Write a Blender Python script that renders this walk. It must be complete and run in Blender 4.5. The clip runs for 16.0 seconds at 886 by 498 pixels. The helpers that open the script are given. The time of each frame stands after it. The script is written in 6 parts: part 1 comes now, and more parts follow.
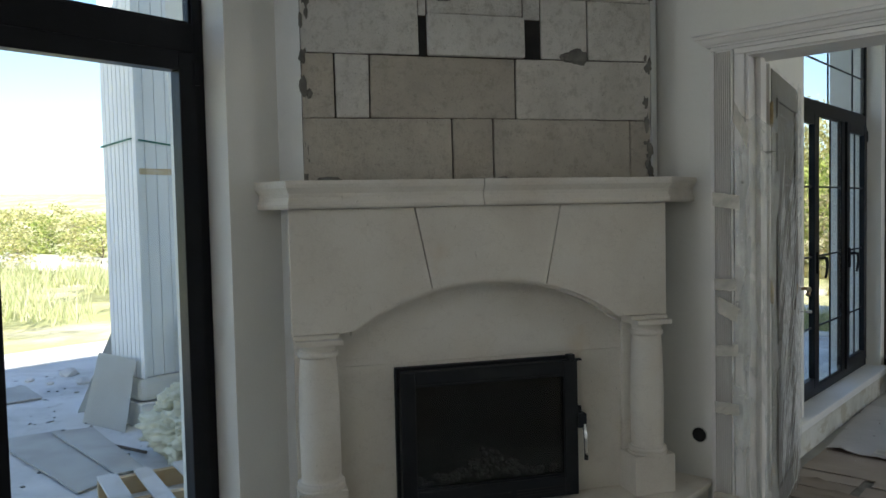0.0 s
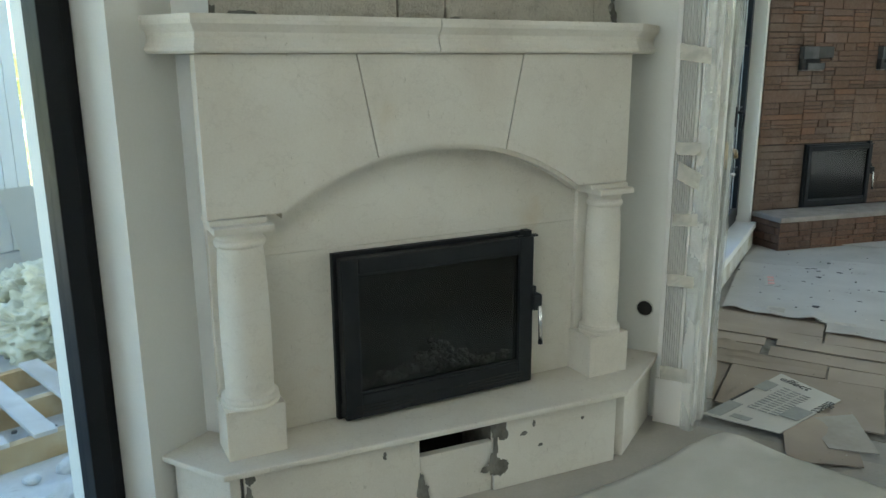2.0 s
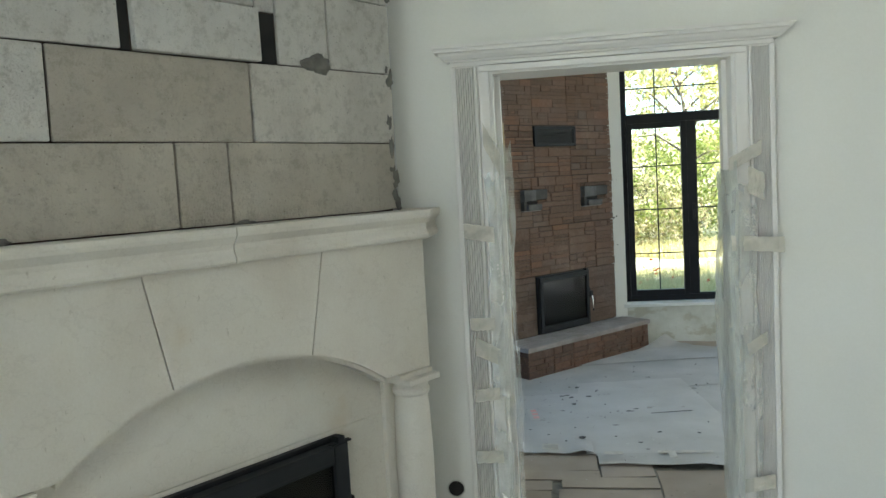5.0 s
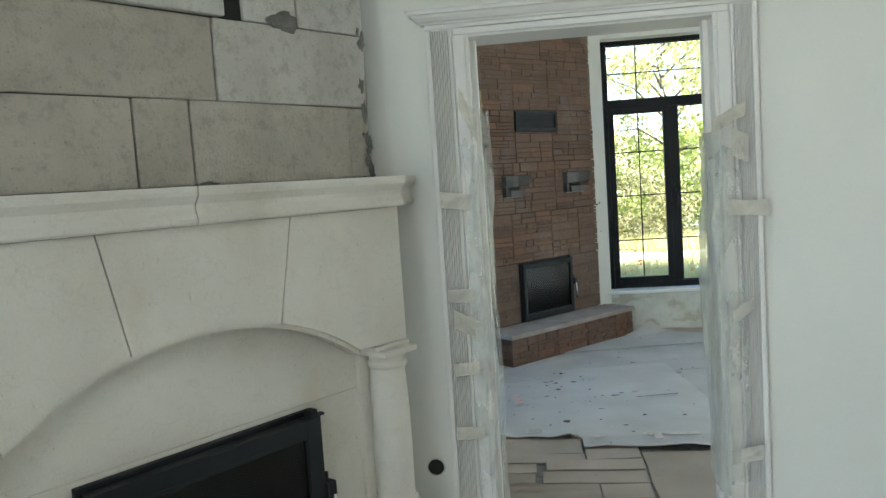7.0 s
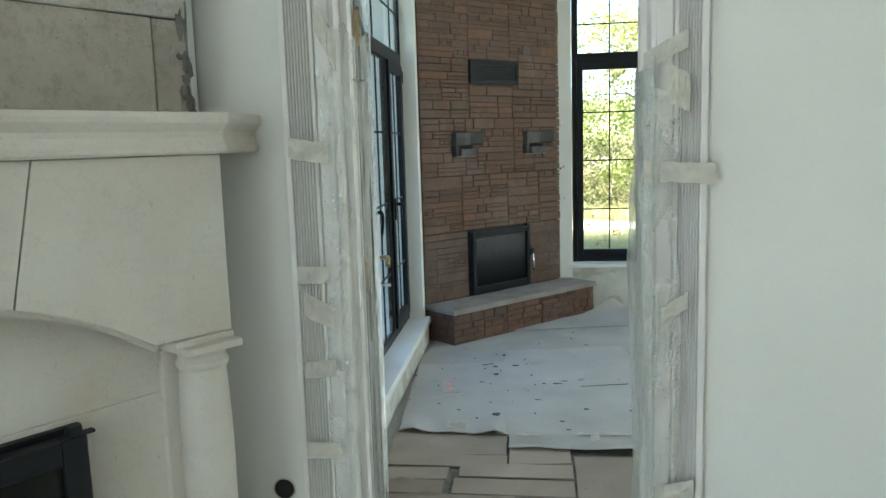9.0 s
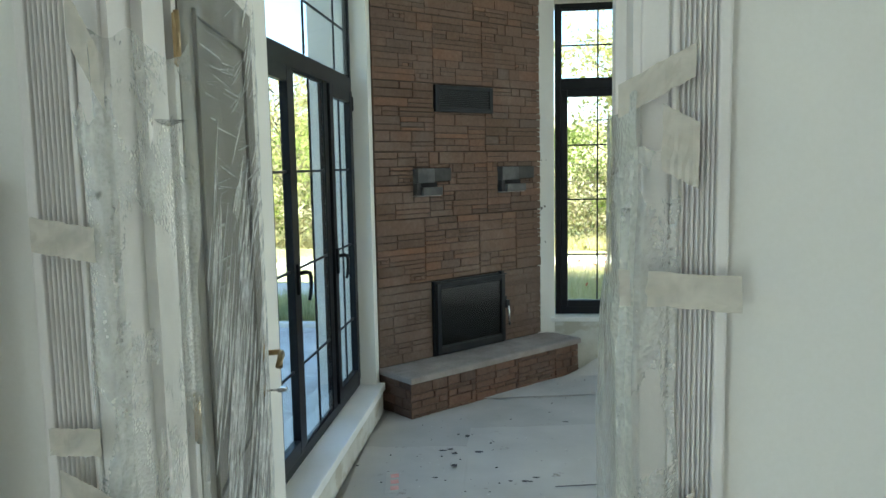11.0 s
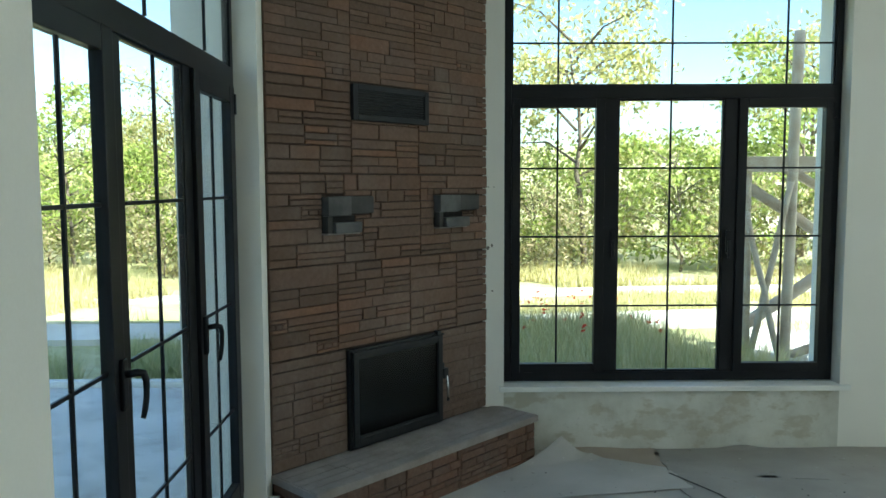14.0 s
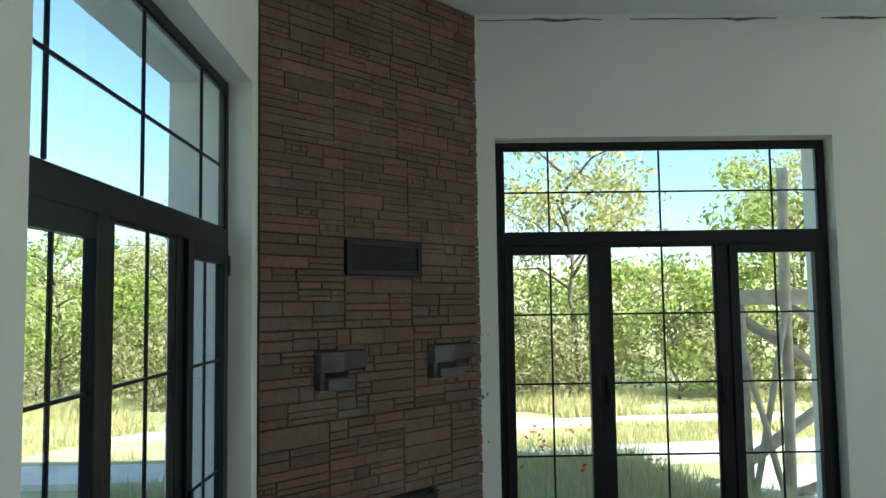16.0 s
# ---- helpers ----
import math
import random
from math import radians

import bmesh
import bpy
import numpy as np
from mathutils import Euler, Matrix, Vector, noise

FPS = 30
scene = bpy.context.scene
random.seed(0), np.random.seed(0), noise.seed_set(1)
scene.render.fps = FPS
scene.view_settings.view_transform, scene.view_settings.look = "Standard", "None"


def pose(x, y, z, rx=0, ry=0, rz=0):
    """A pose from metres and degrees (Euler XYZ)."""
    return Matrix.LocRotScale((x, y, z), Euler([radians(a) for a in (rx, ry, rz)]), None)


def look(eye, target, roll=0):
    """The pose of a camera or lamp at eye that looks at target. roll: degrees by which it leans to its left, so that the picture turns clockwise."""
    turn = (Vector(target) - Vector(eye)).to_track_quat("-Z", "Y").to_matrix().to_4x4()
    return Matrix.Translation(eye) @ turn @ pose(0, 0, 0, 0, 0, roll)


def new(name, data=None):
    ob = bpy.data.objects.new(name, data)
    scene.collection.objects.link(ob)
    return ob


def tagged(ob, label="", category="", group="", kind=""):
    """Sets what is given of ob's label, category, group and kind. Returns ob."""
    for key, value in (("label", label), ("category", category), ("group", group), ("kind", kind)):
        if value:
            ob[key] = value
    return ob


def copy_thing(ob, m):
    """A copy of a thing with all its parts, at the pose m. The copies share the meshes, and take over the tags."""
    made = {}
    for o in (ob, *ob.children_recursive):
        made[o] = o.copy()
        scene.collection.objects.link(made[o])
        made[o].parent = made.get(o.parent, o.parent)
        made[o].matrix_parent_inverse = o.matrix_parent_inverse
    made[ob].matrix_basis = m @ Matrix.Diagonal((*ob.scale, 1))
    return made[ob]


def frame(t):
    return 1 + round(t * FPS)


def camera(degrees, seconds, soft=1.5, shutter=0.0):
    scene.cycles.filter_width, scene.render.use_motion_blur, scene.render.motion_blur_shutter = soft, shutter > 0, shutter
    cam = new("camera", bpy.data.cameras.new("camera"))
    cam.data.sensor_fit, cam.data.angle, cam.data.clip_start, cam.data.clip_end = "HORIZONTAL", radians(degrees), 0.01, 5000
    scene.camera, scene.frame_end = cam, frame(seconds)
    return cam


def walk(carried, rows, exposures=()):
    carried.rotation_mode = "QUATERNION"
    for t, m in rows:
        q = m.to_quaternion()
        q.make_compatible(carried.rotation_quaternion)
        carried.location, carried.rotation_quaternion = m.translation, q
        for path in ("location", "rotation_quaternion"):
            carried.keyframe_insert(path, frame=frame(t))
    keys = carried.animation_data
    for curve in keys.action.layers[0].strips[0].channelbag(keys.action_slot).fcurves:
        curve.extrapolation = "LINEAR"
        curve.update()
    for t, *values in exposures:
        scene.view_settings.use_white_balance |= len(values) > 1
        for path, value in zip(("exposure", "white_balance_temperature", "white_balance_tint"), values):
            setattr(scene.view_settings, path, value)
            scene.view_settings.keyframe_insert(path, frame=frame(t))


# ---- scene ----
cam = camera(60.1, 16.0)
PATH = [
    (0, (0.06, 0.157, 1.461), (-1.277, 1.642, 1.367), -1.3),
    (0.5, (-0.065, 0.151, 1.408), (-1.336, 1.677, 1.174), -0.3),
    (1, (-0.234, 0.267, 1.399), (-1.403, 1.851, 1.047), -0.0),
    (1.5, (-0.43, 0.321, 1.42), (-1.484, 1.962, 0.978), -0.3),
    (2, (-0.604, 0.313, 1.45), (-1.551, 2.011, 0.983), -0.4),
    (2.5, (-0.763, 0.384, 1.457), (-1.575, 2.146, 0.975), -0.3),
    (3, (-0.863, 0.469, 1.493), (-1.516, 2.302, 1.031), -0.3),
    (3.5, (-0.962, 0.464, 1.537), (-1.463, 2.361, 1.15), -1.0),
    (4, (-1.004, 0.435, 1.592), (-1.383, 2.377, 1.298), -1.9),
    (4.5, (-0.959, 0.44, 1.664), (-1.274, 2.405, 1.461), -2.7),
    (4.7, (-0.946, 0.433, 1.685), (-1.244, 2.403, 1.512), -2.9),
    (6.8, (-0.945, 0.481, 1.58), (-1.168, 2.461, 1.412), -4.1),
    (7, (-0.931, 0.523, 1.557), (-1.17, 2.501, 1.385), -3.8),
    (7.5, (-0.821, 0.611, 1.533), (-1.085, 2.583, 1.325), -2.8),
    (8, (-0.729, 0.756, 1.502), (-0.966, 2.725, 1.244), -2.0),
    (8.2, (-0.707, 0.857, 1.489), (-0.93, 2.825, 1.216), -1.9),
    (10.3, (-0.46, 1.827, 1.566), (-0.683, 3.799, 1.315), -1.5),
    (10.5, (-0.456, 1.931, 1.586), (-0.672, 3.905, 1.346), -1.5),
    (11, (-0.433, 2.141, 1.6), (-0.646, 4.117, 1.381), -1.1),
    (11.5, (-0.412, 2.377, 1.591), (-0.597, 4.356, 1.37), -0.5),
    (12, (-0.491, 2.658, 1.546), (-0.6, 4.641, 1.31), -0.6),
    (12.5, (-0.562, 2.896, 1.569), (-0.623, 4.882, 1.339), -0.7),
    (13, (-0.555, 3.123, 1.581), (-0.607, 5.111, 1.363), -0.6),
    (13.5, (-0.573, 3.346, 1.566), (-0.599, 5.336, 1.369), -0.4),
    (14, (-0.617, 3.517, 1.629), (-0.601, 5.51, 1.464), -0.2),
    (14.5, (-0.611, 3.558, 1.664), (-0.584, 5.555, 1.555), -0.3),
    (15, (-0.614, 3.558, 1.72), (-0.583, 5.557, 1.692), -0.5),
    (15.5, (-0.608, 3.539, 1.766), (-0.577, 5.538, 1.833), -0.7),
    (16, (-0.611, 3.535, 1.802), (-0.578, 5.53, 1.949), -0.8),
]
EXPOSURES = [(0.0, 1.66, 6250, 13), (0.5, 1.72, 6350, 11), (1.0, 2.34, 6200, 0), (2.0, 2.68, 6250, 2), (3.5, 2.9, 6280, 4), (4.5, 2.68, 6270, 5), (7.0, 2.76, 6130, 5), (8.0, 2.84, 6100, 4), (10.5, 2.66, 6100, 1), (11.0, 2.6, 6100, 1), (12.5, 2.5, 6080, -2), (14.0, 2.04, 6030, -3), (15.0, 1.86, 6030, -3), (16.0, 1.7, 5980, -3)]
walk(cam, [(t, look(eye, target, roll)) for t, eye, target, roll in PATH], EXPOSURES)

# ---- daylight ----
SUN_TO = Vector((0.62, -0.55, 0.62)).normalized()
world = bpy.data.worlds.new("daylight")
scene.world = world
world.use_nodes = True
wn = world.node_tree.nodes
sky = wn.new("ShaderNodeTexSky")
sky.sky_type, sky.sun_disc = "NISHITA", False
sky.sun_elevation = math.asin(SUN_TO.z)
sky.sun_rotation = math.atan2(SUN_TO.x, SUN_TO.y)
sky.air_density, sky.dust_density, sky.ozone_density = 1.0, 0.8, 2.0
world.node_tree.links.new(sky.outputs[0], wn["Background"].inputs[0])
wn["Background"].inputs[1].default_value = 0.1
sun = new("sun", bpy.data.lights.new("sun", "SUN"))
sun.data.energy, sun.data.angle, sun.data.color = 5.0, radians(0.6), (1.0, 0.94, 0.85)
sun.matrix_world = look((0, 0, 20), Vector((0, 0, 20)) - SUN_TO)


def fill_lamp(name, at, target, w, h, watts):
    """A lamp added in an unseen opening to brighten a room like sky light."""
    lamp = new(name, bpy.data.lights.new(name, "AREA"))
    lamp.data.shape, lamp.data.size, lamp.data.size_y, lamp.data.energy = "RECTANGLE", w, h, watts
    lamp.data.color = (0.93, 0.97, 1.0)
    lamp.matrix_world = look(at, target)


fill_lamp("fill_lamp_first_room", (-2.6, -2.1, 1.43), (0, -2.1, 1.43), 2.3, 2.8, 20)
fill_lamp("fill_lamp_second_room", (4.7, 8.4, 1.6), (4.7, 0, 1.6), 2.1, 2.4, 26)


# ---- materials ----
class Mat:
    """A node material with a principled shader, grown a step at a time."""

    def __init__(self, name, rough=0.6, metal=0.0, spec=0.5):
        self.m = bpy.data.materials.new(name)
        self.m.use_nodes = True
        self.n, self.l = self.m.node_tree.nodes, self.m.node_tree.links
        self.p = self.n["Principled BSDF"]
        self.p.inputs["Roughness"].default_value = rough
        self.p.inputs["Metallic"].default_value = metal
        self.p.inputs["Specular IOR Level"].default_value = spec
        self.where = self.n.new("ShaderNodeTexCoord").outputs["Object"]

    def world_space(self):
        self.where = self.n.new("ShaderNodeNewGeometry").outputs["Position"]
        return self

    def noise(self, scale, detail=4.0, rough=0.55, stretch=None):
        t = self.n.new("ShaderNodeTexNoise")
        t.inputs["Scale"].default_value, t.inputs["Detail"].default_value, t.inputs["Roughness"].default_value = scale, detail, rough
        src = self.where
        if stretch:
            mp = self.n.new("ShaderNodeMapping")
            mp.inputs["Scale"].default_value = stretch
            self.l.new(src, mp.inputs["Vector"])
            src = mp.outputs[0]
        self.l.new(src, t.inputs["Vector"])
        return t.outputs["Fac"]

    def cells(self, scale, feature="F1", stretch=None):
        t = self.n.new("ShaderNodeTexVoronoi")
        t.feature = feature
        t.inputs["Scale"].default_value = scale
        src = self.where
        if stretch:
            mp = self.n.new("ShaderNodeMapping")
            mp.inputs["Scale"].default_value = stretch
            self.l.new(src, mp.inputs["Vector"])
            src = mp.outputs[0]
        self.l.new(src, t.inputs["Vector"])
        return t.outputs["Distance"]

    def ramp(self, fac, stops, ease="LINEAR"):
        r = self.n.new("ShaderNodeValToRGB")
        r.color_ramp.interpolation = ease
        el = r.color_ramp.elements
        while len(el) < len(stops):
            el.new(0.5)
        for e, (pos, col) in zip(el, stops):
            e.position = pos
            e.color = (*col, 1) if len(col) == 3 else col
        self.l.new(fac, r.inputs[0])
        return r.outputs[0]

    def mix(self, fac, a, b, kind="MIX"):
        x = self.n.new("ShaderNodeMix")
        x.data_type, x.blend_type = "RGBA", kind
        for sock, v in ((0, fac), (6, a), (7, b)):
            if isinstance(v, (int, float)):
                x.inputs[sock].default_value = v
            elif isinstance(v, tuple):
                x.inputs[sock].default_value = (*v, 1)
            else:
                self.l.new(v, x.inputs[sock])
        return x.outputs[2]

    def random(self, stops):
        return self.ramp(self.n.new("ShaderNodeObjectInfo").outputs["Random"], stops)

    def island(self, stops):
        return self.ramp(self.n.new("ShaderNodeNewGeometry").outputs["Random Per Island"], stops)

    def color(self, c):
        if isinstance(c, tuple):
            self.p.inputs["Base Color"].default_value = (*c, 1)
        else:
            self.l.new(c, self.p.inputs["Base Color"])
        return self

    def roughness(self, fac, lo, hi):
        self.l.new(self.ramp(fac, [(0.0, (lo,) * 3), (1.0, (hi,) * 3)]), self.p.inputs["Roughness"])
        return self

    def bump(self, fac, strength=0.3, dist=0.01):
        b = self.n.new("ShaderNodeBump")
        b.inputs["Strength"].default_value, b.inputs["Distance"].default_value = strength, dist
        self.l.new(fac, b.inputs["Height"])
        old = self.p.inputs["Normal"].links
        if old:
            self.l.new(old[0].from_socket, b.inputs["Normal"])
        self.l.new(b.outputs[0], self.p.inputs["Normal"])
        return self


def mottled(name, c1, c2, scale=3.0, rough=0.7, grain=80.0, bump=0.15, spec=0.4, metal=0.0, lo=0.35, hi=0.65):
    """Paint, stone or the like: two tones in soft patches, with fine grain and relief."""
    k = Mat(name, rough, metal, spec).world_space()
    big, fine = k.noise(scale, 5), k.noise(grain, 3)
    c = k.ramp(big, [(lo, c1), (hi, c2)])
    c = k.mix(0.12, c, k.ramp(fine, [(0.3, (0.25, 0.25, 0.25)), (0.7, (0.8, 0.8, 0.8))]), "SOFT_LIGHT")
    k.color(c).bump(fine, bump, 0.004).bump(big, bump, 0.01)
    return k.m


wall_paint = mottled("wall_paint", (0.785, 0.772, 0.718), (0.825, 0.812, 0.758), 1.2, 0.75, 120, 0.06)
reveal_paint = mottled("reveal_paint", (0.76, 0.77, 0.75), (0.82, 0.82, 0.8), 4.0, 0.7, 90, 0.1)
ceiling_paint = mottled("ceiling_paint", (0.8, 0.79, 0.76), (0.83, 0.82, 0.79), 1.0, 0.8, 120, 0.05)
trim_paint = mottled("trim_paint", (0.78, 0.75, 0.71), (0.82, 0.79, 0.75), 2.0, 0.45, 150, 0.03)
facade_paint = mottled("facade_paint", (0.7, 0.7, 0.68), (0.78, 0.78, 0.76), 2.0, 0.8, 60, 0.15)


def stone_mat():
    k = Mat("limestone", 0.72, 0, 0.3).world_space()
    big, fine = k.noise(2.5, 5), k.noise(90, 4)
    c = k.ramp(big, [(0.3, (0.67, 0.615, 0.53)), (0.5, (0.735, 0.69, 0.605)), (0.7, (0.785, 0.75, 0.675))])
    nick = k.noise(60, 3, 0.55, (1.0, 1.0, 0.42))
    c = k.mix(k.ramp(nick, [(0.69, (0, 0, 0)), (0.75, (0.5, 0.5, 0.5))]), c, (0.44, 0.39, 0.31))
    vein = k.noise(5.5, 6, 0.6, (1.0, 1.0, 1.6))
    c = k.mix(k.ramp(vein, [(0.485, (0, 0, 0)), (0.5, (0.16, 0.16, 0.16)), (0.515, (0, 0, 0))]), c, (0.45, 0.4, 0.33))
    c = k.mix(0.22, c, k.ramp(k.noise(140, 4, 0.7), [(0.3, (0.2, 0.2, 0.2)), (0.7, (0.8, 0.8, 0.8))]), "SOFT_LIGHT")
    ochre = k.noise(4.0, 3)
    c = k.mix(k.ramp(ochre, [(0.66, (0, 0, 0)), (0.8, (0.35, 0.35, 0.35))]), c, (0.6, 0.45, 0.27))
    k.color(c).bump(fine, 0.12, 0.003).bump(nick, 0.1, 0.004)
    return k.m


def block_mat(name, stops):
    k = Mat(name, 0.95, 0, 0.1)
    big, fine, pore = k.noise(5, 5), k.noise(60, 5, 0.7), k.cells(110)
    tone = k.random(stops)
    c = k.mix(k.ramp(big, [(0.35, (0, 0, 0)), (0.65, (0.75, 0.75, 0.75))]), tone, tuple(0.86 * v for v in stops[0][1]))
    c = k.mix(k.ramp(k.noise(2.3, 6, 0.7), [(0.6, (0, 0, 0)), (0.72, (0.6, 0.6, 0.6))]), c, (0.24, 0.21, 0.17))
    c = k.mix(k.ramp(pore, [(0.05, (0.5, 0.5, 0.5)), (0.16, (0, 0, 0))]), c, (0.3, 0.27, 0.22))
    c = k.mix(k.ramp(k.cells(38), [(0.04, (0.7, 0.7, 0.7)), (0.11, (0, 0, 0))]), c, (0.2, 0.18, 0.15))
    c = k.mix(k.ramp(k.noise(24, 5, 0.75), [(0.35, (0.35, 0.35, 0.35)), (0.5, (0, 0, 0))]), c, (0.26, 0.23, 0.18))
    k.color(c).bump(fine, 0.9, 0.009).bump(pore, 0.4, 0.004).bump(k.noise(170, 3, 0.7), 0.5, 0.004)
    return k.m


def brick_mat(name, stops, joined=False):
    k = Mat(name, 0.8, 0, 0.25)
    tone = k.island(stops) if joined else k.random(stops)
    w = Mat.world_space(k)
    big, fine = w.noise(3.0, 4), w.noise(45, 5, 0.65)
    c = k.mix(k.ramp(big, [(0.35, (0, 0, 0)), (0.7, (0.5, 0.5, 0.5))]), tone, (0.16, 0.12, 0.1))
    c = k.mix(k.ramp(w.noise(2.1, 6, 0.7), [(0.5, (0, 0, 0)), (0.75, (0.26, 0.26, 0.26))]), c, (0.34, 0.29, 0.25))
    c = k.mix(0.35, c, k.ramp(fine, [(0.3, (0.2, 0.2, 0.2)), (0.7, (0.8, 0.8, 0.8))]), "SOFT_LIGHT")
    k.color(c).bump(fine, 0.45, 0.006)
    return k.m


BRICK_TONES = [(0.0, (0.125, 0.08, 0.057)), (0.3, (0.165, 0.1, 0.068)), (0.6, (0.18, 0.11, 0.078)), (0.85, (0.22, 0.116, 0.072)), (1.0, (0.15, 0.108, 0.086))]
limestone = stone_mat()
aerated_tan = block_mat("tan_aerated_concrete", [(0.0, (0.53, 0.48, 0.4)), (1.0, (0.62, 0.57, 0.485))])
aerated_pale = block_mat("pale_aerated_concrete", [(0.0, (0.65, 0.61, 0.54)), (1.0, (0.7, 0.66, 0.59))])
aerated = block_mat("white_aerated_concrete", [(0.0, (0.72, 0.69, 0.63)), (1.0, (0.8, 0.78, 0.73))])
brick_brown = brick_mat("brown_clinker", BRICK_TONES)
brick_joined = brick_mat("brown_clinker_joined", BRICK_TONES, True)
# The wall's brown clinker in lower tones; the bench's shade is in the colour.
shaded_bench_brick = brick_mat("shaded_bench_clinker", [(0.0, (0.1, 0.062, 0.045)), (0.6, (0.15, 0.087, 0.06)), (1.0, (0.18, 0.095, 0.062))])
brick_plain = brick_mat("plain_clinker", [(0.0, (0.12, 0.08, 0.06)), (1.0, (0.155, 0.103, 0.077))])
slab_top = mottled("dusty_slab", (0.25, 0.222, 0.205), (0.34, 0.305, 0.285), 6, 0.85, 50, 0.3)
mortar_dark = mottled("dark_mortar", (0.05, 0.036, 0.028), (0.085, 0.062, 0.048), 8, 0.95, 60, 0.3)
grey_mortar = mottled("grey_mortar", (0.13, 0.12, 0.105), (0.23, 0.22, 0.19), 14, 0.95, 60, 0.5)
ash = mottled("wood_ash", (0.3, 0.28, 0.25), (0.52, 0.49, 0.45), 30, 0.95, 60, 0.4)
# Near-black for hollows: their unlit depth is put into the colour; also stove soot.
void_dark = mottled("hollow_shade_and_soot", (0.02, 0.02, 0.02), (0.035, 0.033, 0.03), 8, 0.95, 40, 0.2)
anthracite = mottled("anthracite_frame", (0.008, 0.009, 0.011), (0.012, 0.013, 0.016), 5, 0.36, 90, 0.03, 0.2)
cast_iron = mottled("black_cast_iron", (0.01, 0.0115, 0.0135), (0.016, 0.018, 0.02), 7, 0.48, 120, 0.1, 0.27)
chrome = mottled("chrome", (0.75, 0.75, 0.74), (0.85, 0.85, 0.84), 5, 0.2, 60, 0.02, 0.5, 1.0)
brass = mottled("aged_brass", (0.3, 0.22, 0.12), (0.5, 0.38, 0.22), 12, 0.3, 80, 0.05, 0.5, 1.0)


def raw_plaster_mat():
    k = Mat("raw_plaster", 0.92, 0, 0.15).world_space()
    c = k.ramp(k.noise(2.6, 6, 0.65), [(0.34, (0.52, 0.51, 0.45)), (0.52, (0.64, 0.64, 0.58)), (0.68, (0.72, 0.72, 0.68))])
    c = k.mix(k.ramp(k.noise(4.5, 5, 0.6, (1, 1, 1.8)), [(0.53, (0, 0, 0)), (0.6, (0.6, 0.6, 0.6))]), c, (0.43, 0.39, 0.29))
    c = k.mix(k.ramp(k.noise(14, 4, 0.65), [(0.62, (0, 0, 0)), (0.7, (0.35, 0.35, 0.35))]), c, (0.34, 0.33, 0.29))
    k.color(c).bump(k.noise(11, 5, 0.6), 0.3, 0.01).bump(k.noise(60, 3), 0.2, 0.003)
    return k.m


plaster_raw = raw_plaster_mat()
screed = mottled("dusty_screed", (0.32, 0.31, 0.29), (0.42, 0.41, 0.38), 2.5, 0.9, 50, 0.3)
tile_floor = mottled("cream_floor_tile", (0.36, 0.335, 0.29), (0.44, 0.41, 0.36), 2.5, 0.5, 90, 0.05)


def card_mat(name, c1, c2, stain=(0.25, 0.22, 0.19)):
    k = Mat(name, 0.9, 0, 0.15).world_space()
    big, fine = k.noise(2.2, 5), k.noise(70, 4)
    tone = k.random([(0.0, (0.34, 0.34, 0.34)), (1.0, (0.62, 0.62, 0.62))])
    c = k.ramp(big, [(0.3, c1), (0.7, c2)])
    c = k.mix(0.6, c, tone, "SOFT_LIGHT")
    c = k.mix(k.ramp(k.noise(9, 3, 0.6), [(0.68, (0, 0, 0)), (0.75, (0.75, 0.75, 0.75))]), c, stain)
    c = k.mix(k.ramp(k.noise(38, 2), [(0.73, (0, 0, 0)), (0.76, (0.7, 0.7, 0.7))]), c, (0.12, 0.11, 0.1))
    c = k.mix(k.ramp(k.noise(30, 2, 0.5, (1, 1.3, 1)), [(0.74, (0, 0, 0)), (0.77, (0.6, 0.6, 0.6))]), c, (0.75, 0.73, 0.7))
    k.color(c).bump(big, 0.4, 0.02).bump(fine, 0.15, 0.002)
    return k.m


card_grey = card_mat("grey_cardboard", (0.42, 0.41, 0.385), (0.52, 0.51, 0.485))
card_brown = card_mat("brown_cardboard", (0.31, 0.265, 0.22), (0.4, 0.345, 0.29))
# Taupe set darker than the grey card, to offset the side lamp's light.
card_dimmed_taupe = card_mat("dimmed_taupe_cardboard", (0.29, 0.28, 0.262), (0.37, 0.36, 0.338))
card_white = card_mat("printed_white_card", (0.5, 0.49, 0.45), (0.58, 0.57, 0.53))
sheet_cream = mottled("cream_fleece_sheet", (0.56, 0.54, 0.47), (0.64, 0.615, 0.55), 5, 0.9, 200, 0.1, 0.2)
print_grey = mottled("grey_print", (0.3, 0.31, 0.3), (0.36, 0.37, 0.35), 9, 0.8, 80, 0.05)
print_dark = mottled("dark_print", (0.05, 0.05, 0.05), (0.09, 0.09, 0.09), 9, 0.8, 80, 0.05)
print_red = mottled("red_print", (0.66, 0.3, 0.27), (0.7, 0.42, 0.38), 9, 0.8, 80, 0.05)


